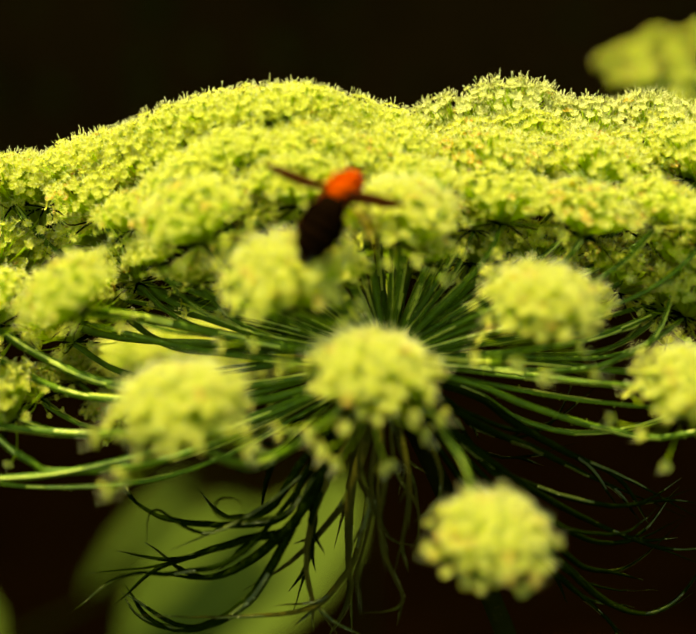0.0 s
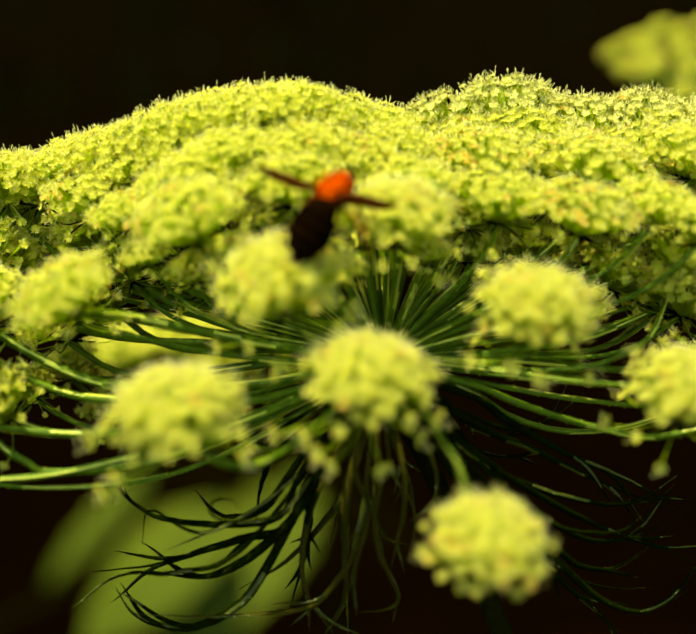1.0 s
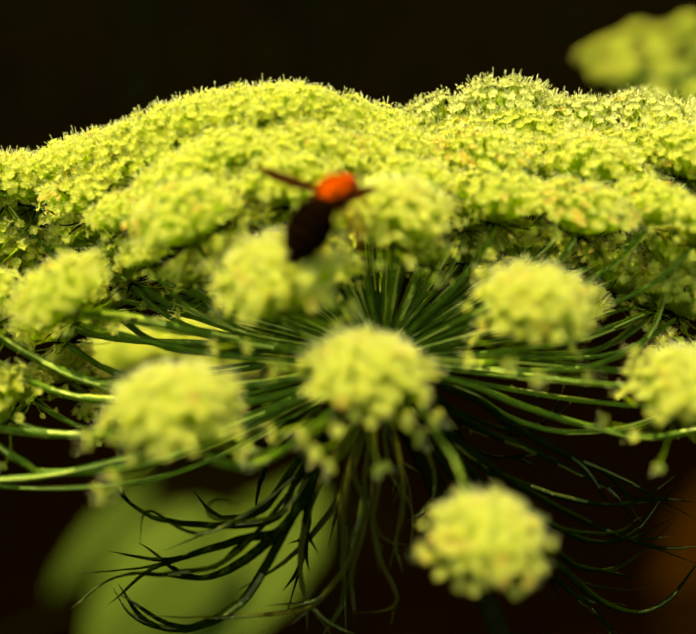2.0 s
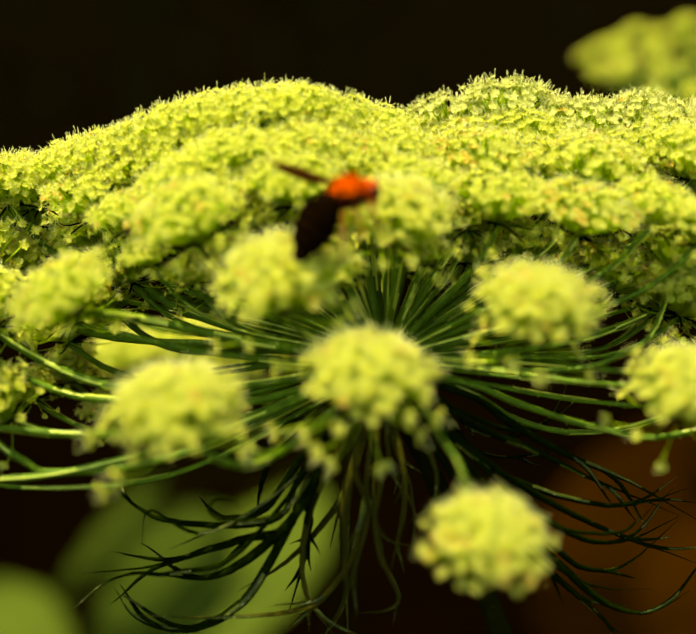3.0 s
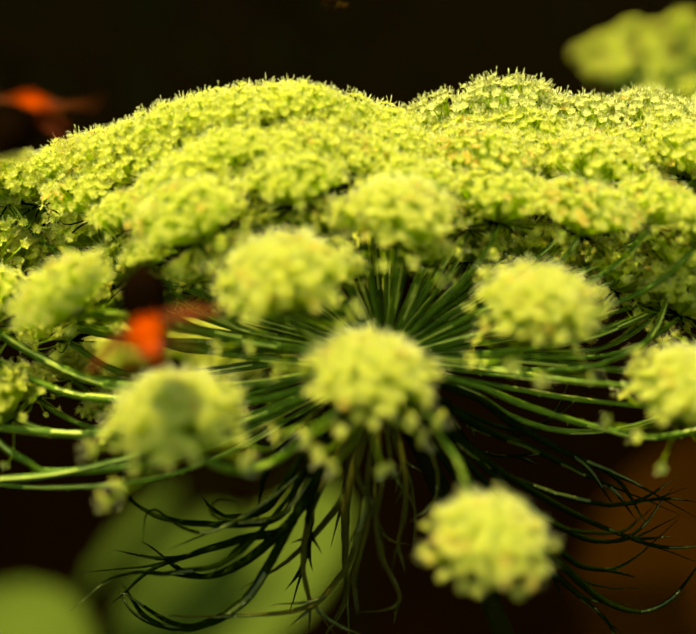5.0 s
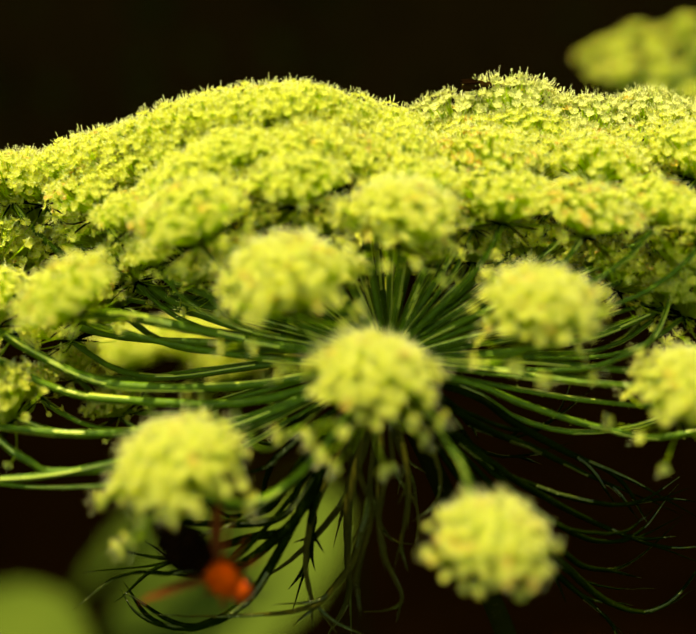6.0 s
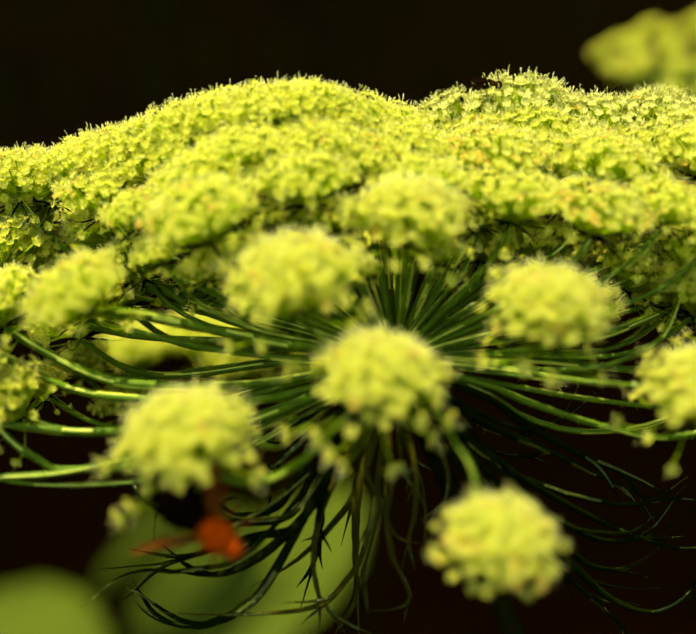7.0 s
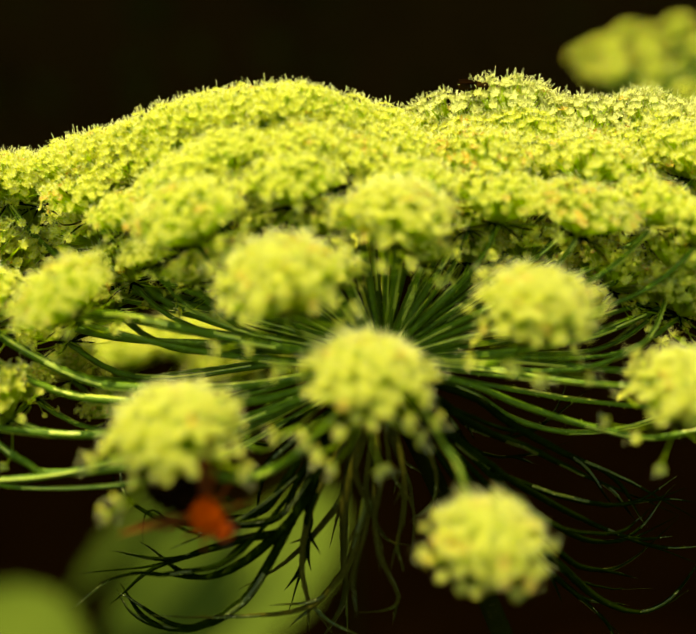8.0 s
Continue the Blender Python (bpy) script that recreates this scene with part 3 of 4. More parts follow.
    umbellet(flower, 64.0, 10.0, 1.0, 0.9, 1, 0.6, False, 128)
    umbellet(flower, -69.0, 16.0, 8.0, 0.9, 4, 0.6, False, 189, 1.2)
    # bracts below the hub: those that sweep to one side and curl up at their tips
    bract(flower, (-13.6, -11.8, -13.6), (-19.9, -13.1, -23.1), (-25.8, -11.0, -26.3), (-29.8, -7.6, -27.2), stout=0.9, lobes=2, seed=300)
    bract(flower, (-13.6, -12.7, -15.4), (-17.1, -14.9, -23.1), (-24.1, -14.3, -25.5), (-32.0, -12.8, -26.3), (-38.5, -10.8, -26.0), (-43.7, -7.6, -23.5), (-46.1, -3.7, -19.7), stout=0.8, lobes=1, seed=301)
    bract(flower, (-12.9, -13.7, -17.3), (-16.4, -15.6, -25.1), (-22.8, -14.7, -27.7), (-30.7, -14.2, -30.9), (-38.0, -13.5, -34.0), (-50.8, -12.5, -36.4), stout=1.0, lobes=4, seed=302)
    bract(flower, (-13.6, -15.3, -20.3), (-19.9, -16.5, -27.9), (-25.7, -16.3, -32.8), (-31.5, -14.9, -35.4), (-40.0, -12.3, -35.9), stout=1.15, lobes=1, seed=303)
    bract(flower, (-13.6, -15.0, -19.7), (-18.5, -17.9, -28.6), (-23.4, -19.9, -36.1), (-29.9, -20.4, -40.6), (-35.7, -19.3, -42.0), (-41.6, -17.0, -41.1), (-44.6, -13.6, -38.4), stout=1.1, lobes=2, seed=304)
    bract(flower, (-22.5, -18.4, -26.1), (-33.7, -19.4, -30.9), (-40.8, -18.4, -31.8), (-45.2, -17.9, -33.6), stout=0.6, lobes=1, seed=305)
    bract(flower, (-6.0, -13.1, -16.0), (-10.2, -13.9, -24.7), (-17.3, -14.5, -32.9), (-24.6, -13.8, -38.7), stout=0.8, lobes=1, seed=306, mat=BRACT_OLIVE_LIT)
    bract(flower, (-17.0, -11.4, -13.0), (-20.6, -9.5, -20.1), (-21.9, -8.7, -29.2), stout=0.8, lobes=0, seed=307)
    bract(flower, (-5.3, -17.6, -24.6), (-8.7, -20.3, -31.9), (-14.3, -21.7, -36.5), (-28.3, -21.4, -38.1), (-41.0, -20.4, -38.4), stout=0.7, lobes=2, seed=308, mat=BRACT_OLIVE_LIT)
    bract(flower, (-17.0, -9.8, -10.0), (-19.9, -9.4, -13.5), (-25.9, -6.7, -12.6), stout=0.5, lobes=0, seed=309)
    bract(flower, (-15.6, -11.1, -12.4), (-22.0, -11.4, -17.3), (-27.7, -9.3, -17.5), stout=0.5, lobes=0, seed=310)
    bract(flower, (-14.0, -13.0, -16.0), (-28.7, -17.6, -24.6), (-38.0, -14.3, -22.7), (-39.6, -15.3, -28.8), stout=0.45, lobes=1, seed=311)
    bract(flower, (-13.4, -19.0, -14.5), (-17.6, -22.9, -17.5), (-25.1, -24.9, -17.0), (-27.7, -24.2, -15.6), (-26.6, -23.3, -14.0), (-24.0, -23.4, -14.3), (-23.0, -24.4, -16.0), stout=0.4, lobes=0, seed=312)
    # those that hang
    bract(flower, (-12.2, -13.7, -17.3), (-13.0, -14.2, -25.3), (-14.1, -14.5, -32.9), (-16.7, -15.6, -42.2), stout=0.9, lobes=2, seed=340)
    bract(flower, (-6.7, -13.7, -17.3), (-7.4, -15.1, -30.6), (-7.0, -17.8, -46.3), stout=1.1, lobes=1, seed=341, mat=BRACT_OLIVE_LIT)
    bract(flower, (-10.1, -13.1, -16.0), (-13.6, -16.5, -25.4), (-13.6, -19.7, -34.2), (-8.8, -22.2, -41.8), stout=0.8, lobes=2, seed=342, mat=BRACT_OLIVE_LIT)
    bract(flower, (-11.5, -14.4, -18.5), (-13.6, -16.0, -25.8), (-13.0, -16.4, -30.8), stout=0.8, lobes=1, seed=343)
    bract(flower, (-3.9, -12.7, -15.4), (-3.5, -14.2, -21.1), (-1.1, -15.7, -26.8), (3.2, -15.3, -28.8), stout=0.6, lobes=1, seed=344, mat=BRACT_OLIVE_LIT)
    bract(flower, (-3.0, -14.0, -18.0), (-1.8, -19.2, -27.6), (1.0, -21.2, -34.2), (-1.1, -21.1, -36.9), (-5.3, -20.2, -38.1), stout=0.5, lobes=1, seed=345, mat=BRACT_OLIVE_LIT)
    bract(flower, (-6.0, -9.0, -14.0), (-8.0, -10.0, -24.0), (-10.0, -9.0, -34.0), stout=0.7, lobes=1, seed=346, mat=BRACT_OLIVE_LIT)
    bract(flower, (0.0, -8.0, -13.0), (3.0, -9.0, -22.0), (4.0, -8.0, -33.0), stout=0.6, lobes=2, seed=347, mat=BRACT_OLIVE_LIT)
    bract(flower, (0.8, -13.6, -10.8), (1.8, -16.8, -16.8), (0.9, -19.2, -23.4), (-0.5, -20.5, -30.1), stout=0.6, lobes=2, seed=348, mat=BRACT_OLIVE_LIT)
    bract(flower, (-2.6, -14.9, -6.8), (-2.0, -18.7, -13.9), (-3.0, -21.9, -19.8), (-1.9, -23.7, -27.6), stout=0.55, lobes=2, seed=349, mat=BRACT_OLIVE_LIT)
    bract(flower, (5.0, -12.0, -11.9), (6.8, -14.0, -17.9), (5.2, -15.3, -24.5), stout=0.5, lobes=1, seed=350, mat=BRACT_OLIVE_LIT)
    bract(flower, (-4.7, -16.3, -5.1), (-6.0, -19.4, -11.0), (-4.0, -20.9, -18.1), (-6.0, -25.0, -25.8), (-8.7, -28.8, -32.9), stout=0.6, lobes=2, seed=351, mat=BRACT_OLIVE_LIT)
    bract(flower, (-1.1, -9.5, -9.3), (-0.1, -12.2, -16.6), (3.4, -14.3, -22.7), (2.8, -16.3, -30.6), stout=0.5, lobes=2, seed=352, mat=BRACT_OLIVE_LIT)
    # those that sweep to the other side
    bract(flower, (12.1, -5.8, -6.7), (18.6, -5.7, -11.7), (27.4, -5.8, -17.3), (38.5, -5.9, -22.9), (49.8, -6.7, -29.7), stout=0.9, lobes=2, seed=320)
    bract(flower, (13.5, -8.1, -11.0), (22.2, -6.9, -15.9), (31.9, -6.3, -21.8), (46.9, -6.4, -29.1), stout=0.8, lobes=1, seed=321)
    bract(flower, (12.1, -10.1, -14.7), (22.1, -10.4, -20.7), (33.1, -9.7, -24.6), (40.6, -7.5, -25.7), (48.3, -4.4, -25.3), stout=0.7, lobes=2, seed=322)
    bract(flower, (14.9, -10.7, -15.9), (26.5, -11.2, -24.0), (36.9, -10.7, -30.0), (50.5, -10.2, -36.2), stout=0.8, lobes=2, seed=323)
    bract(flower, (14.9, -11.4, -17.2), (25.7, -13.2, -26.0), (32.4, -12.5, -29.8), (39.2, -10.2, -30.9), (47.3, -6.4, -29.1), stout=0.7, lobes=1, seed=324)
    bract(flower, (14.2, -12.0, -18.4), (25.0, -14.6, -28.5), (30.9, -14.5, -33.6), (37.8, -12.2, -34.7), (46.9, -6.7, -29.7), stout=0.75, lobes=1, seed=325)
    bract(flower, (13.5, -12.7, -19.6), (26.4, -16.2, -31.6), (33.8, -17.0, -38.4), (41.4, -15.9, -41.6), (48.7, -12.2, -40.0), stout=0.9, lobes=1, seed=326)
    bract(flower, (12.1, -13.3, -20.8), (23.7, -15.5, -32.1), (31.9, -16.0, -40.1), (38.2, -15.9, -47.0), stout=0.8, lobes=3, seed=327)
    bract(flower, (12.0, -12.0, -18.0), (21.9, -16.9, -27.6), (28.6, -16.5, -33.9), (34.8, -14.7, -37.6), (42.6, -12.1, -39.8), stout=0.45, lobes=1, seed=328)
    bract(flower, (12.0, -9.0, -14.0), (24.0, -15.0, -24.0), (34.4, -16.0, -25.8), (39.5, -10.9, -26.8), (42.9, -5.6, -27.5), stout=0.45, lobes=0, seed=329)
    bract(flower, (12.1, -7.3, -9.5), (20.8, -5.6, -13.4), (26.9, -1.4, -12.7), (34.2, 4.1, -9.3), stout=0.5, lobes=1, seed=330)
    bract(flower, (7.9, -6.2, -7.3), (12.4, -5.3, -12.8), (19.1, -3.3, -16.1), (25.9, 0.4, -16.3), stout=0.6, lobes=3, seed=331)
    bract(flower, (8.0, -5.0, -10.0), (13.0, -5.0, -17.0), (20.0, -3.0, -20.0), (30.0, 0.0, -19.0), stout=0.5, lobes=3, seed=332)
    return flower, resting


# ---------------------------------------------------------------- insects
def insect_wing(long, wide, sign, mat=None):
    """A thin veined wing: root at the origin, reaching along y (sign 1) or against it."""
    s = Shape()
    n = 8
    outline = []
    for i in range(n + 1):
        t = i / n
        outline.append((t * long * sign, wide * 0.25 * math.sin(math.pi * min(1, t * 1.1)) ** 0.7, -wide * (0.12 + 0.75 * math.sin(math.pi * t ** 1.2) ** 0.8) * (1 if t < 0.97 else 0.3)))
    for z, flip in ((0.04 * MM, sign < 0), (-0.04 * MM, sign > 0)):
        points, faces = [], []
        for t, front, back in outline:
            points += [(front, t, z), ((front + back) / 2, t, z * 2), (back, t, z)]
        for i in range(n):
            for c in range(2):
                f = (i * 3 + c, i * 3 + c + 1, i * 3 + c + 4, i * 3 + c + 3)
                faces.append(f if flip else f[::-1])
        s.add(points, faces)
    for k in (1.0, 0.7, 0.35):
        vein = [Vector((o[1] * k + o[2] * (1 - k), o[0], 0)) for o in outline]
        tube(s, vein, [0.10 * MM * (1 - 0.6 * i / n) + 0.02 * MM for i in range(n + 1)], 4)
    return s.mesh("wing", [mat or WING])


def leg_mesh(side, reach, back):
    s = Shape()
    a = Vector((0, 0, 0))
    b = Vector((back * 1.2, side * 2.2, 0.5)) * MM
    c = Vector((back * 2.4, side * 3.6, -1.8)) * MM * reach
    d = Vector((back * 3.4, side * 4.4, -4.2)) * MM * reach
    tube(s, [a, a.lerp(b, 0.5), b, b.lerp(c, 0.5), c, c.lerp(d, 0.5), d], [0.22 * MM, 0.27 * MM, 0.19 * MM, 0.22 * MM, 0.14 * MM, 0.11 * MM, 0.07 * MM], 6)
    return s.mesh("leg", [RED_SHELL])


def bee(label):
    """A bee, x forwards and z up, about 16 mm long, its origin at the waist. Returns it with its abdomen and wings."""
    insect = new("bee")
    tagged(insect, label, "bee")
    rng = random.Random(7)
    s = Shape()
    ball(s, Matrix.Translation((2.3 * MM, 0, 0)) @ Matrix.Diagonal((2.5 * MM, 2.3 * MM, 2.2 * MM, 1)), 10, 16)
    # lower faces go dark, the body's own shadow set by height
    s.slots = [1 if sum(s.points[i][2] for i in f) / len(f) < 0.45 * MM else 0 for f in s.faces]
    for _ in range(620):
        way = Vector((rng.gauss(0, 1), rng.gauss(0, 1), rng.gauss(0.2, 1))).normalized()
        foot = Vector((2.3 + way.x * 2.45, way.y * 2.25, way.z * 2.15)) * MM
        tip = foot + (way + Vector((rng.uniform(-.4, .4), rng.uniform(-.4, .4), rng.uniform(-.4, .4)))) * rng.uniform(0.4, 1.0) * MM
        tube(s, [foot, tip], [0.06 * MM, 0.015 * MM], 3, 1 if way.z < rng.uniform(-0.05, 0.4) else 0)
    part("thorax", s.mesh("thorax", [RED_FUR, SHADED_FUR]), insect, "thorax with orange fur above, its shadowed underside coloured dark")
    s = Shape()
    for k in range(6):
        girth = (2.3, 3.2, 3.5, 3.3, 2.6, 1.4)[k]
        spot = ((-1.2 - 1.5 * k) * MM, 0, -0.05 * k * k * MM)
        ball(s, Matrix.Translation(spot) @ Matrix.Rotation(radians(90), 4, "Y") @ Matrix.Diagonal((girth * 0.88 * MM, girth * MM, 1.5 * MM, 1)), 6, 14)
    for _ in range(260):
        way = Vector((0, rng.gauss(0, 1), rng.gauss(0, 1))).normalized()
        x = rng.uniform(-8.5, -1)
        girth = 2.2 + 0.8 * math.sin(math.pi * -x / 9)
        foot = Vector((x, way.y * girth, way.z * girth * 0.88 - 0.03 * x * x)) * MM
        tube(s, [foot, foot + (way + Vector((-0.8, 0, 0))) * 0.45 * MM], [0.05 * MM, 0.015 * MM], 3)
    abdomen = part("abdomen", s.mesh("abdomen", [BLACK_SHELL]), insect, "black segmented abdomen with short hairs")
    s = Shape()
    ball(s, Matrix.Translation((5.4 * MM, 0, -0.4 * MM)) @ Matrix.Diagonal((1.5 * MM, 1.9 * MM, 1.7 * MM, 1)), 7, 12)
    tube(s, [Vector((6.0, 0, -1.4)) * MM, Vector((6.3, 0, -2.4)) * MM, Vector((5.9, 0, -3.2)) * MM], [0.4 * MM, 0.3 * MM, 0.12 * MM], 6)
    head = part("head", s.mesh("head", [RED_FACE]), insect, "russet head with dark eyes")
    for sign in (-1, 1):
        s = Shape()
        ball(s, Matrix.Translation((5.6 * MM, sign * 1.45 * MM, -0.2 * MM)) @ Matrix.Diagonal((0.75 * MM, 0.5 * MM, 1.05 * MM, 1)), 6, 8)
        part("eye", s.mesh("eye", [EYE_BLACK]), head)
        s = Shape()
        tube(s, [Vector((6.3, sign * 0.4, 0.2)) * MM, Vector((7.1, sign * 1.0, 1.0)) * MM, Vector((8.6, sign * 1.9, 0.4)) * MM], [0.14 * MM, 0.13 * MM, 0.10 * MM], 5)
        part("antenna", s.mesh("antenna", [EYE_BLACK]), head)
    wings = []
    for sign in (1, -1):
        for long, wide, x in ((9.8, 1.9, 2.0), (7.2, 1.5, 0.8)):
            wings.append((part("wing", insect_wing(long * MM, wide * MM, sign), insect, "smoky amber wing"), sign, x))
    for sign in (-1, 1):
        for along, reach, back in ((3.6, 0.9, 0.5), (2.2, 1.0, -0.3), (1.0, 1.25, -0.8)):
            part("leg", leg_mesh(sign, reach, back), insect, "", pose(along * MM, sign * 1.1 * MM, -1.6 * MM))
    return insect, abdomen, wings


def fly():
    """A small dark fly, x forwards."""
    insect = new("fly")
    tagged(insect, "small dark brown fly among the florets", "fly")
    for name, x, size in (("thorax", 0, (1.1, 0.9, 0.9)), ("abdomen", -1.8, (1.5, 0.9, 0.8)), ("head", 1.3, (0.6, 0.8, 0.7))):
        s = Shape()
        ball(s, Matrix.Translation((x * MM, 0, 0)) @ Matrix.Diagonal((size[0] * MM, size[1] * MM, size[2] * MM, 1)), 6, 10)
        part(name, s.mesh(name, [BARK]), insect)
    for sign in (-1, 1):
        part("wing", insect_wing(3.4 * MM, 1.1 * MM, sign, BLACK_SHELL), insect, "", pose(0, sign * 0.4 * MM, 0.8 * MM, 3 * sign, 0, sign * 80))
        for along in (0.6, 0.0, -0.6):
            s = Shape()
            tube(s, [Vector((0, 0, 0)), Vector((0, sign * 1.0, 0.2)) * MM, Vector((along * 0.5, sign * 1.6, -1.4)) * MM], [0.12 * MM, 0.10 * MM, 0.05 * MM], 4)
            part("leg", s.mesh("leg", [BLACK_SHELL]), insect, "", pose(along * MM, sign * 0.4 * MM, -0.5 * MM))
    return insect


# ---------------------------------------------------------------- what stands round the flower
def leaf_mesh(long, wide, seed, mat, curl=0.25, lobes=0):
    """A broad leaf along y with a raised midrib, side veins pressed into it and a thickness."""
    rng = random.Random(seed)
    s = Shape()
    n, c = 16, 5
    for face, dz in ((1, 0.0), (-1, -0.0006)):
        points = []
        for i in range(n + 1):
            t = i / n
            w = wide * 0.5 * math.sin(math.pi * t ** 0.8) ** 0.8 * (1 + (0.10 * math.sin(t * 40) if lobes else 0)) + 0.001
            for k in range(-c, c + 1):
                u = k / c
                z = curl * long * (t * (1 - t)) - abs(u) * w * 0.25 + 0.0015 * math.sin(t * 30 - abs(u) * 5) * abs(u) + dz
                points.append((u * w, t * long, z))
        m = 2 * c + 1
        faces = [(i * m + k, i * m + k + 1, (i + 1) * m + k + 1, (i + 1) * m + k) for i in range(n) for k in range(2 * c)]
        s.add(points, faces if face > 0 else [f[::-1] for f in faces])
    mid = [Vector((0, i / n * long, curl * long * (i / n) * (1 - i / n))) for i in range(n + 1)]
    tube(s, mid, [0.0016 * (1 - 0.8 * i / n) for i in range(n + 1)], 6)
    return s.mesh("leaf", [mat])


def leafy_plant(name, label, spot, leaves, mat):
    """A low plant: a stalk from the ground with broad leaves on petioles. leaves: (x, y, z from the foot, length, width, tilt, roll, heading)."""
    plant = new(name)
    plant.location = spot
    tagged(plant, label, "plant")
    height = max(row[2] for row in leaves) + 0.01
    s = Shape()
    tube(s, bend(Vector((0, 0, -0.03)), Vector((0.004, 0, height * 0.3)), Vector((-0.004, 0.004, height * 0.7)), Vector((0, 0, height)), 10), [0.004 - 0.00025 * i for i in range(11)], 8)
    part("stalk", s.mesh("stalk", [STEM_SHADED]), plant)
    blades = []
    for i, (x, y, z, long, wide, tilt, roll, heading) in enumerate(leaves):
        blade = part("leaf", leaf_mesh(long, wide, i, mat), plant, "", pose(x, y, z, tilt, 0, heading) @ pose(0, 0, 0, 0, roll, 0))
        s = Shape()
        back = blade.matrix_basis.inverted()
        foot = back @ Vector((0, 0, z - 0.05))
        tube(s, bend(foot, foot.lerp(Vector((0, 0, 0)), 0.4) + Vector((0, 0, 0.004)), Vector((0, -0.01, 0)), Vector((0, 0.002, 0)), 6), [0.0014] * 7, 6)
        part("petiole", s.mesh("petiole", [STEM_SHADED]), blade)
        blades.append(blade)
    return plant, blades


def far_umbel():
    """A second, smaller umbel behind the first."""
    flower = new("umbel_flower")
    flower.location = FAR
    tagged(flower, "pale yellow-green umbel standing behind the larger one", "flower")
    s = Shape()
    tube(s, bend(Vector((0, 0, 0)), Vector((0.08, 0.01, -0.06)), Vector((0.13, 0, -0.4)), Vector((0, 0, -FAR.z - 0.02)), 16), [0.0018 + 0.001 * i / 16 for i in range(17)], 10, 0, 0.05)
    part("stem", s.mesh("stem", [STEM_SHADED]), flower)
    rng = random.Random(21)
    for k in range(72):
        r = 41 * math.sqrt((k + 0.5) / 72)
        a = radians(137.508) * k
        x, y = r * math.cos(a), r * math.sin(a)
        lump = 5 * math.exp(-((x + 33) / 6) ** 2) + 3 * math.exp(-((x + 15) / 6) ** 2) - 0.25 * max(0.0, x + 33)
        umbellet(flower, x, y, 17 - 12 * (r / 41) ** 2 + lump + rng.uniform(-5, 3), rng.uniform(0.20, 0.42), 9, 0.6, False, rng.uniform(0, 360))
    return flower


def ground_and_shade_hedge():
    rng = random.Random(31)
    bm = bmesh.new()
    xs = [-60, -20, -8] + [-4 + 0.25 * i for i in range(33)] + [8, 20, 60]
    grid = [[bm.verts.new((x, y, 0.03 * noise.noise(Vector((x * 2, y * 2, 0))) + 0.015 * noise.noise(Vector((x * 7, y * 7, 3))))) for x in xs] for y in xs]
    for j in range(len(xs) - 1):
        for i in range(len(xs) - 1):
            bm.faces.new((grid[j][i], grid[j][i + 1], grid[j + 1][i + 1], grid[j + 1][i])).smooth = True
    data = bpy.data.meshes.new("ground")
    bm.to_mesh(data)
    bm.free()
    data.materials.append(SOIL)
    tagged(new("ground", data), "soil with the deep shade put into its near-black colour", "ground", kind="structure")

    # added hedge, mostly out of view, tall enough to keep sun off the ground
    s = Shape()
    points, faces = [], []
    for i in range(25):
        for j, (y, z) in enumerate(((1.67, -0.05), (1.60, 1.2), (1.64, 2.8), (1.82, 7.2), (2.4, 7.2), (2.6, -0.05))):
            x = -3.6 + 0.3 * i
            points.append((x, y + 0.10 * noise.noise(Vector((x, j, 1))), z + (0.10 * noise.noise(Vector((x, j, 5))) if z > 0 else 0)))
    for i in range(24):
        for j in range(5):
            faces.append((i * 6 + j, i * 6 + j + 1, i * 6 + j + 7, i * 6 + j + 6))
    s.add(points, faces)
    s.add([(x, y, z) for x, y, z in points[:6]] + points[-6:], [(5, 4, 3, 2, 1, 0), (6, 7, 8, 9, 10, 11)])
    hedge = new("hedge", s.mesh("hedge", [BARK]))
    tagged(hedge, "added dark hedge behind the flowers, mostly out of view, shading the ground", "hedge", kind="stuff")
    s = Shape()
    for _ in range(22000):
        x = rng.uniform(-3.6, 3.6)
        z = rng.uniform(0.0, 7.1)
        y = 1.62 + 0.10 * noise.noise(Vector((x * 2, z * 2, 0))) + (max(0, z - 3.0) ** 2) * 0.012 + rng.uniform(-0.10, 0.04)
        if rng.random() < 0.2:
            y, z = rng.uniform(1.7, 2.6), rng.uniform(7.15, 7.3)
        long = rng.uniform(0.03, 0.07)
        wide = long * 0.28
        m = Matrix.Translation((x, y, z)) @ Euler((rng.uniform(-1.2, 0.6), rng.uniform(-0.6, 0.6), rng.uniform(0, 6.28))).to_matrix().to_4x4()
        s.add([(0, 0, 0), (wide, long * 0.45, 0.006), (0, long, 0), (-wide, long * 0.45, 0.006), (0, long * 0.45, 0)], [(0, 1, 4), (1, 2, 4), (2, 3, 4), (3, 0, 4)], 0, m)
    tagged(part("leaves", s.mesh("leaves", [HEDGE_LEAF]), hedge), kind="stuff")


FAR = Vector((0.0940, 0.1720, 0.7800))
GREEN = Vector((-0.008, 0.527, 0.0))
BROWN = Vector((0.424, 0.729, 0.0))
ground_and_shade_hedge()
umbel, nodding = big_umbel()
umbel_behind = far_umbel()
green_plant, green_leaves = leafy_plant("leafy_plant", "sunlit broad green leaves on a low stalk", GREEN,
                          [(-0.015, -0.056, 0.461, 0.132, 0.062, -22, 6, 149), (-0.111, -0.173, 0.445, 0.102, 0.078, -8, -25, 82), (-0.054, -0.110, 0.478, 0.094, 0.053, -31, -60, 128), (-0.091, -0.086, 0.480, 0.075, 0.015, -35, -53, 127)], LEAF)
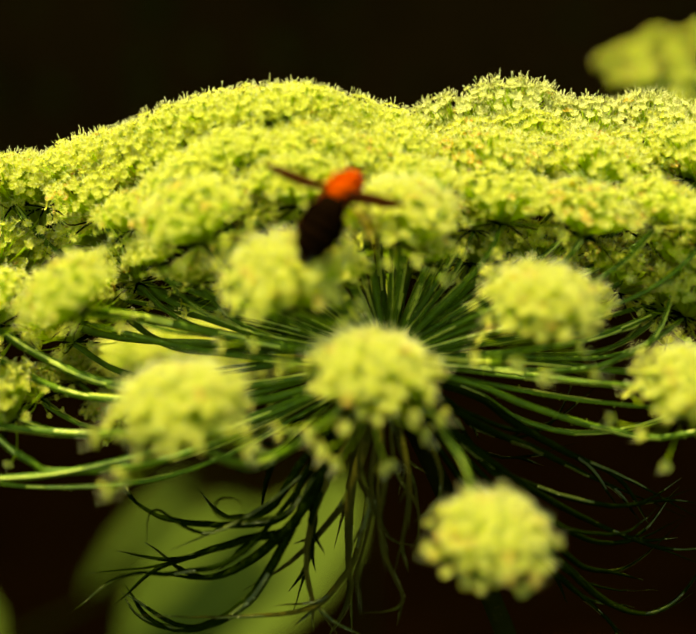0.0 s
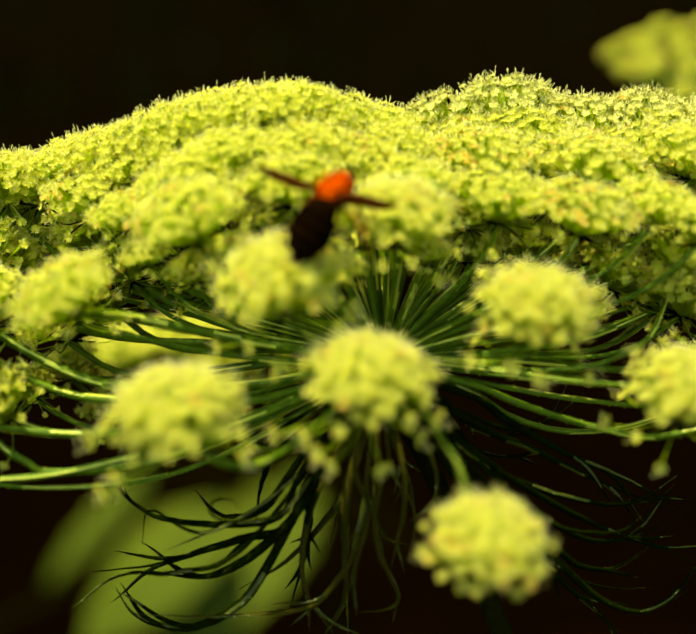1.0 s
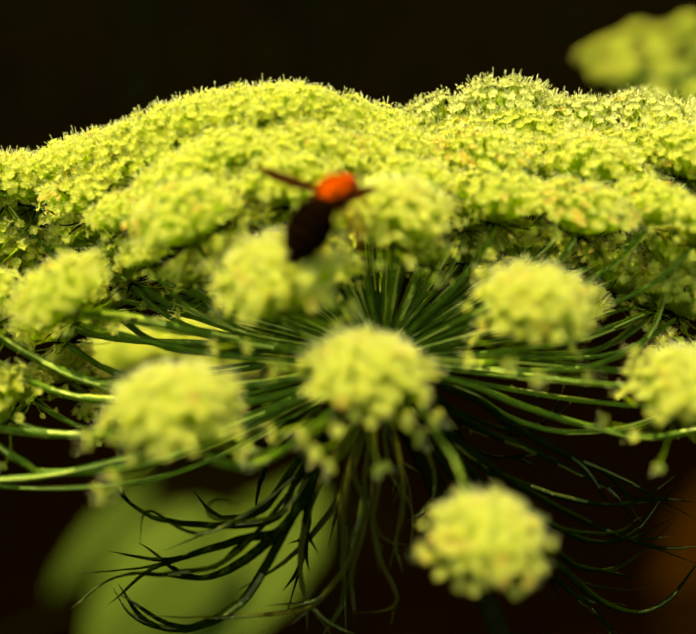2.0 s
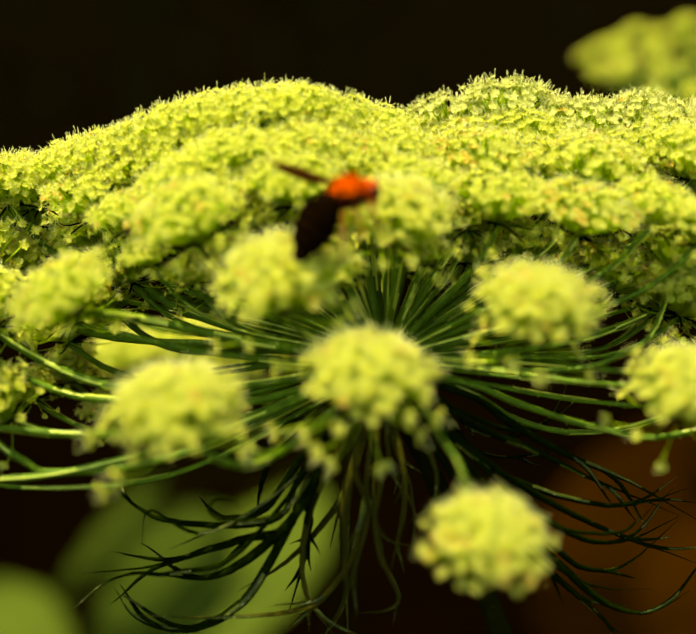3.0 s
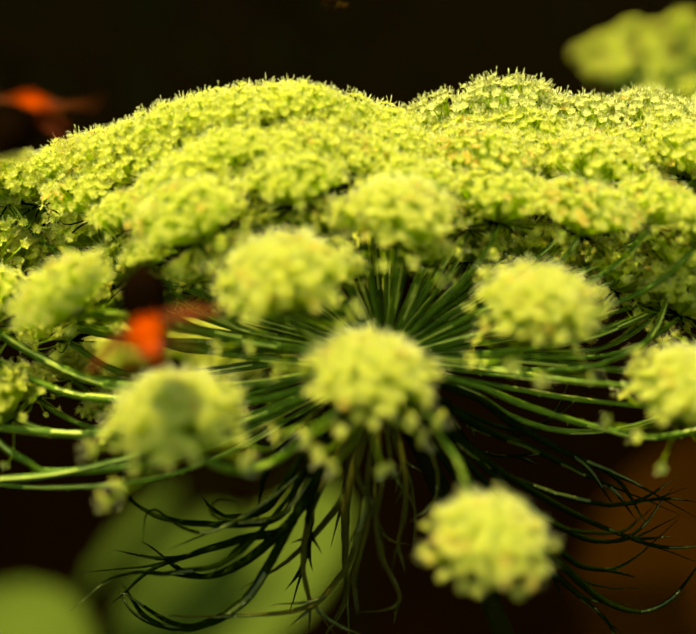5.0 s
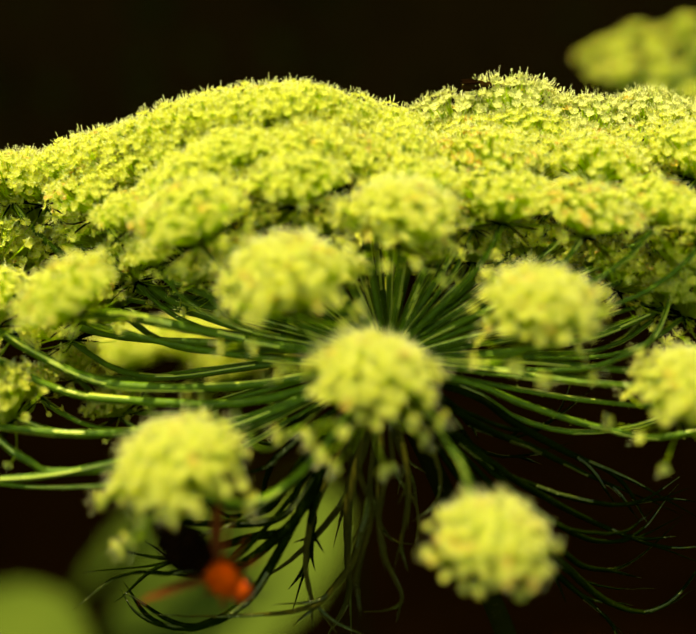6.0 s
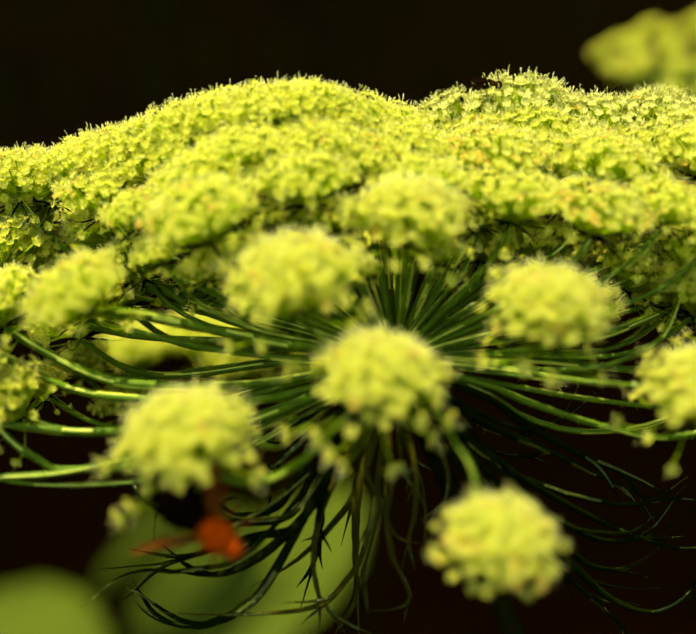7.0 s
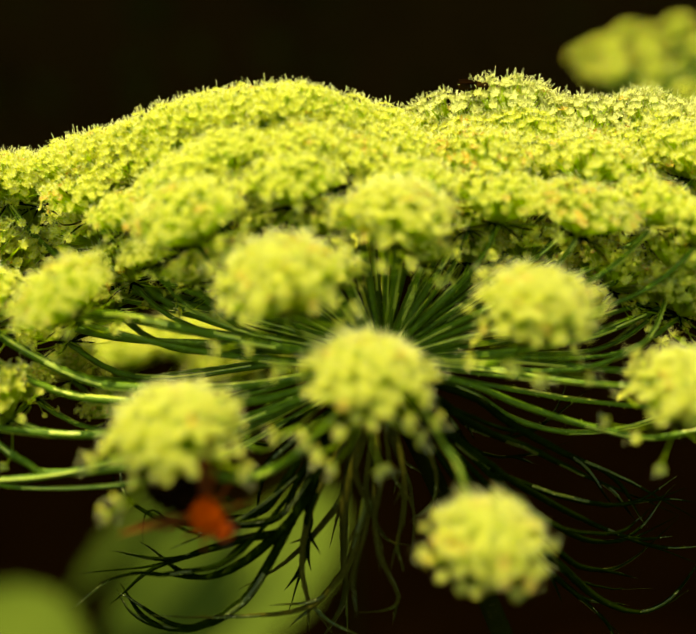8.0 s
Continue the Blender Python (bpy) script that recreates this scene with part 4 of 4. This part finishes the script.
dry_plant, dry_leaves = leafy_plant("withered_plant", "withered brown leaves on a low stalk", BROWN,
                        [(-0.264, -0.118, 0.261, 0.264, 0.145, -4, 40, -80), (-0.330, -0.050, 0.235, 0.340, 0.230, -4, 62, -84), (-0.224, -0.027, 0.340, 0.224, 0.132, -6, 35, -60), (-0.079, 0.039, 0.235, 0.159, 0.093, -20, 0, 30)], LEAF_DRY)
bee_first, abdomen_first, wings_first = bee("bee with orange thorax and black abdomen feeding on the flower head")
bee_second, abdomen_second, wings_second = bee("bee with orange thorax and black abdomen clinging under a cluster")
small_fly = fly()


# ---------------------------------------------------------------- what moves
ROCKING = [(0.0, -0.2), (0.5, 0.45), (1.0, 0.7), (1.5, 0.2), (2.2, 0.3), (3.0, 0.0), (3.5, 0.0), (4.0, 0.7), (4.5, 0.85),
           (5.2, 0.5), (6.0, 0.75), (6.5, 0.3), (7.0, 0.85), (7.5, 0.55), (8.0, 0.75)]
NODDING = [(0.0, 0.0), (4.7, 0.0), (5.0, 1.3), (5.3, 5.3), (5.55, 10.6), (5.8, 3.7), (5.9, 4.6), (6.0, 10.6), (6.1, 12.7), (6.2, 8.2), (6.3, 6.1), (6.4, 1.2), (6.5, 0.4), (6.6, 3.2),
           (6.7, 4.5), (6.8, 9.2), (6.9, 8.7), (7.0, 4.9), (7.1, 3.7), (7.2, 1.8), (7.3, 2.9), (7.4, 6.3), (7.5, 7.3), (7.6, 8.7), (7.7, 7.0), (7.8, 4.2), (8.0, 3.4)]


# how far the hanging bee swings away from its cluster: to the right and upwards, in millimetres
HANGING = [(5.55, 0.0, -2.0), (5.8, -2.0, 0.0), (6.0, 0.8, -4.3), (6.1, 0.3, -4.3), (6.2, -2.3, -2.2), (6.5, -1.0, 1.1), (7.0, -0.5, -1.9), (7.6, 0.7, -2.0), (8.0, 0.0, 0.0)]


def between(rows, t):
    for (a, u), (b, v) in zip(rows, rows[1:]):
        if t <= b:
            return u + (v - u) * max(0.0, t - a) / (b - a)
    return rows[-1][1]


def rock(t):
    return Matrix.Translation(HUB) @ pose(0, 0, 0, between(ROCKING, t))


def nod(t):
    """The turn of the weighted cluster about the hub."""
    out = Vector((-30.7, -34.9, 0)).normalized()
    return Matrix.Rotation(radians(between(NODDING, t)), 4, Vector((0, 0, 1)).cross(out))


def insect_at(x, y, z, ahead, up):
    """A pose with the body along ahead and the back towards up; x, y, z in millimetres from the hub."""
    front = Vector(ahead).normalized()
    side = Vector(up).cross(front).normalized()
    top = front.cross(side)
    m = Matrix((front, side, top)).transposed().to_4x4()
    m.translation = HUB + Vector((x, y, z)) * MM
    return m


def seen(right, up, away):
    """A direction given along the line of sight's own axes."""
    return Vector((1, 0, 0)) * right + UPWARD * up + FORWARD * away


def wing_pose(sign, x, lift, sweep):
    return pose(x * MM, sign * 1.5 * MM, 1.4 * MM) @ pose(0, 0, 0, 0, 0, sign * sweep) @ pose(0, 0, 0, sign * lift)


def spread(body, sign, x, axis, chord):
    """The pose on its body of a wing that reaches along axis, its blade lying along chord."""
    turn = body.to_3x3().inverted()
    along = (turn @ axis).normalized() * sign
    across = turn @ chord
    across = (across - along * across.dot(along)).normalized()
    m = Matrix((across, along, across.cross(along))).transposed().to_4x4()
    m.translation = Vector((x * 0.4, sign * 1.5, 1.4)) * MM
    return m


def fly_by(insect, abdomen, wings, rows, strokes, rests=()):
    """Key a bee. rows: seconds, pose, way of the abdomen; strokes: seconds, lift and sweep of the left wings, then of the right ones; rests: seconds, body, axes of a left and a right wing at rest."""
    walk(insect, [(t, m) for t, m, _ in rows])
    bends = []
    for t, m, way in rows:
        local = m.to_3x3().inverted() @ Vector(way).normalized()
        bends.append((t, Vector((-1, 0, 0)).rotation_difference(local).to_matrix().to_4x4()))
    walk(abdomen, bends)
    for wing, sign, x in wings:
        keys = [(t, wing_pose(sign, x, *(left if sign > 0 else right))) for t, left, right in strokes]
        keys += [(t, spread(body, sign, x, left if sign > 0 else right, chord)) for t, body, left, right, chord in rests]
        walk(wing, sorted(keys, key=lambda row: row[0]))


def beat(start, end):
    """Wing strokes in flight."""
    count = int((end - start) * 15)
    return [(start + (end - start) * k / count, (35 * (-1) ** k + 8, 12), (35 * (-1) ** k + 8, 12)) for k in range(count + 1)]


def motions():
    walk(umbel, [(t, rock(t)) for t, _ in ROCKING])
    rest = nodding.matrix_basis.copy()
    walk(nodding, [(t, nod(t) @ rest) for t, _ in NODDING])

    # the first bee feeds on top, is pushed off and flies away
    up = seen(0.0, 0.88, -0.48)
    perched = [
        (0.0, insect_at(-9.3, -18.2, 32.0, seen(0.35, 0.55, 0.6), up), seen(-0.52, -0.84, -0.1)),
        (0.7, insect_at(-9.6, -18.2, 31.8, seen(0.30, 0.55, 0.6), up), seen(-0.52, -0.84, -0.1)),
        (1.5, insect_at(-10.0, -18.2, 31.6, seen(0.30, 0.50, 0.65), up), seen(-0.52, -0.84, -0.1)),
        (2.3, insect_at(-9.5, -18.2, 32.0, seen(0.6, 0.45, 0.5), up), seen(-0.58, -0.80, -0.1)),
        (3.0, insect_at(-9.0, -18.0, 32.4, seen(0.9, 0.25, 0.3), up), seen(-0.58, -0.80, -0.1)),
        (3.5, insect_at(-8.8, -18.0, 32.6, seen(0.95, 0.18, 0.25), up), seen(-0.58, -0.80, -0.1)),
        (4.2, insect_at(-8.3, -18.0, 32.5, seen(0.97, 0.08, 0.2), up), seen(-0.6, -0.78, -0.1)),
        (4.4, insect_at(-8.5, -18.0, 32.4, seen(0.97, 0.03, 0.2), up), seen(-0.62, -0.75, -0.1)),
    ]
    flight = [
        (4.5, insect_at(-10.6, -18.0, 32.2, seen(0.9, 0.3, 0.2), up), seen(-0.6, -0.78, -0.1)),
        (4.7, insect_at(-15.2, -18.6, 31.3, seen(0.8, 0.6, 0.1), up), seen(-0.78, -0.6, -0.1)),
        (5.0, insect_at(-50.0, -20.0, 45.0, seen(0.2, 0.3, 0.9), (0, 0, 1)), seen(-0.3, -0.5, -0.8)),
        (5.4, insect_at(-110.0, -10.0, 90.0, (-0.9, 0.2, 0.3), (0, 0, 1)), (0.9, -0.2, -0.4)),
        (6.5, insect_at(-700.0, 100.0, 400.0, (-1, 0.2, 0.3), (0, 0, 1)), (1, -0.2, -0.4)),
        (8.0, insect_at(-1800.0, 200.0, 700.0, (-1, 0.2, 0.3), (0, 0, 1)), (1, -0.2, -0.4)),
    ]
    edge = seen(0.15, 0.62, -0.78)
    open_wings, half_open = (seen(-0.92, 0.36, 0.1), seen(0.85, -0.16, 0.5), edge), (seen(-0.94, 0.34, 0.1), seen(0.35, 0.25, 0.9), edge)
    rests = [(t, m, *(open_wings if t < 2 else half_open)) for t, m, _ in perched]
    fly_by(bee_first, abdomen_first, wings_first, perched + flight, beat(4.55, 8.0), rests)

    # the second bee flies in from the side, struggles with the first and settles under the near cluster
    def settled(t, x=-28.0, y=-38.7, z=-4.3):
        base = rock(8.0).inverted() @ insect_at(x, y, z, seen(0.75, -0.62, -0.15), seen(0.35, -0.25, -0.85))
        swing = seen(between([(a, b) for a, b, _ in HANGING], t), between([(a, c) for a, _, c in HANGING], t), -1.5) * MM
        return Matrix.Translation(swing) @ rock(t) @ nod(t) @ nod(8.0).inverted() @ base

    def settled_way(t):
        return (rock(t) @ nod(t)).to_3x3() @ seen(-0.72, 0.62, 0.1)

    fly_by(bee_second, abdomen_second, wings_second, [
        (0.0, insect_at(2600, 300, 500, (-1, 0, 0), (0, 0, 1)), (1, 0, -0.2)),
        (3.0, insect_at(700, 60, 160, (-1, 0, 0), (0, 0, 1)), (1, 0, -0.2)),
        (3.9, insect_at(120, 10, 45, (-0.6, 0.8, 0), (0, 0, 1)), (0.6, -0.8, -0.2)),
        (4.1, insect_at(62, 0, 32, (0.4, 0.9, 0), (0, 0, 1)), (-0.4, -0.9, -0.2)),
        (4.2, insect_at(31.0, -10.0, 32.4, seen(0.97, -0.15, 0.1), (0, -0.3, 1)), seen(-1, 0.02, 0)),
        (4.3, insect_at(25, -11, 32.5, seen(0.95, -0.3, 0.1), (0, -0.3, 1)), seen(-0.95, 0.3, 0)),
        (4.4, insect_at(6.5, -12.5, 31.8, seen(0.85, -0.5, 0.1), (0, -0.3, 1)), seen(-0.8, 0.6, 0)),
        (4.5, insect_at(-13.0, -15.0, 35.6, seen(0.7, -0.7, 0.1), (0, -0.5, 1)), seen(-0.4, 0.9, 0)),
        (4.7, insect_at(-24.2, -18.0, 31.6, seen(-0.15, -0.95, -0.1), seen(-0.5, 0.2, -0.8)), seen(0.1, 1, 0)),
        (5.0, insect_at(-33.0, -40.0, 24.0, seen(0.2, -0.5, -0.7), seen(-0.3, 0.6, -0.6)), seen(-0.2, 0.9, 0.5)),
        (5.3, insect_at(-31.0, -52.0, 6.0, seen(0.5, -0.5, -0.5), seen(0, 0.5, -0.8)), seen(-0.6, 0.7, 0.3)),
    ] + [(t, settled(t), settled_way(t)) for t, _ in NODDING if t > 5.5],
        beat(0.0, 5.4), [(t, settled(t), (rock(t) @ nod(t)).to_3x3() @ seen(0.18, 1, -0.25), (rock(t) @ nod(t)).to_3x3() @ seen(-0.95, -0.2, -0.1), seen(0.75, 0, -0.65)) for t, _ in NODDING if t > 5.5])

    # a small fly comes to the far rim
    walk(small_fly, [
        (0.0, insect_at(-300, 900, 500, (0.5, -0.8, 0), (0, 0, 1))), (4.3, insect_at(-70, 150, 110, (0.5, -0.8, 0), (0, 0, 1))),
        (4.6, insect_at(-17.9, 56.2, 31.0, (0.9, -0.4, 0), (0, 0, 1))), (4.7, insect_at(-17.3, 56.2, 31.2, (0.9, -0.4, 0), (0, 0, 1))), (5.2, insect_at(0.0, 45, 42, (0.9, -0.4, 0), (0, 0, 1))),
        (5.6, insect_at(11.5, 36, 33.5, (0.9, -0.4, 0), (0, 0, 1))), (6.0, insect_at(14.5, 32.4, 30.5, (1, -0.1, 0.1), (0, 0, 1))),
        (8.0, insect_at(14.7, 32.4, 30.5, (1, -0.2, 0.1), (0, 0, 1))),
    ])

    def sway(home, rows, by):
        return [(t, Matrix.Translation(home + Vector((x, 0, z)) * (by * MM))) for t, x, z in rows]

    walk(umbel_behind, sway(FAR, [(0.0, 4, -2), (0.5, 6, -1), (0.9, 8, 1), (1.5, 2, 0), (2.8, -1, 0), (3.5, -3, -1), (4.5, -4, 1), (5.2, -3, 1),
                                  (5.8, -3, 0), (6.5, -3, -1), (7.0, -1, 1), (7.5, -2, 0), (8.0, -4, 0)], 0.74))
    walk(green_plant, sway(GREEN, [(0.0, 6, 0), (0.9, -4, 2), (1.5, -3, 0), (2.8, -2, -2), (3.5, 2, -3), (4.5, 3, -2), (5.3, 4, -4), (6.0, 2, -4), (7.0, 5, -4), (8.0, 2, -4)], 1.7))
    # two of the green plant's leaves turn in the wind, out of the sun, and a third blows in from the side
    lower, turning, narrow = green_leaves[1], green_leaves[2], green_leaves[3]
    for leaf, dark, bright in ((turning, -10, 56), (narrow, -6, 40)):
        home = leaf.matrix_basis.copy()
        walk(leaf, [(t, home @ pose(0, 0, 0, 0, dark + (bright - dark) * lit, 0)) for t, lit in
                    ((0.0, 0.2), (0.3, 0.8), (0.6, 1.0), (1.5, 1.0), (1.8, 0.85), (2.3, 0.3), (2.8, 0.05), (3.5, 0.0), (8.0, 0.0))])
    home = lower.matrix_basis.copy()
    walk(lower, [(t, Matrix.Translation((x * MM, 0, 0)) @ home) for t, x in ((0.0, -60), (1.7, -60), (2.2, -40), (2.8, -15), (3.5, -12), (8.0, -12))])
    walk(dry_plant, sway(BROWN, [(0.0, 130, -14), (1.5, 124, -12), (2.3, 50, -5), (3.0, 15, 0), (4.5, 15, 0), (5.2, 65, -6), (6.0, 130, -14), (8.0, 130, -14)], 1.33))


motions()
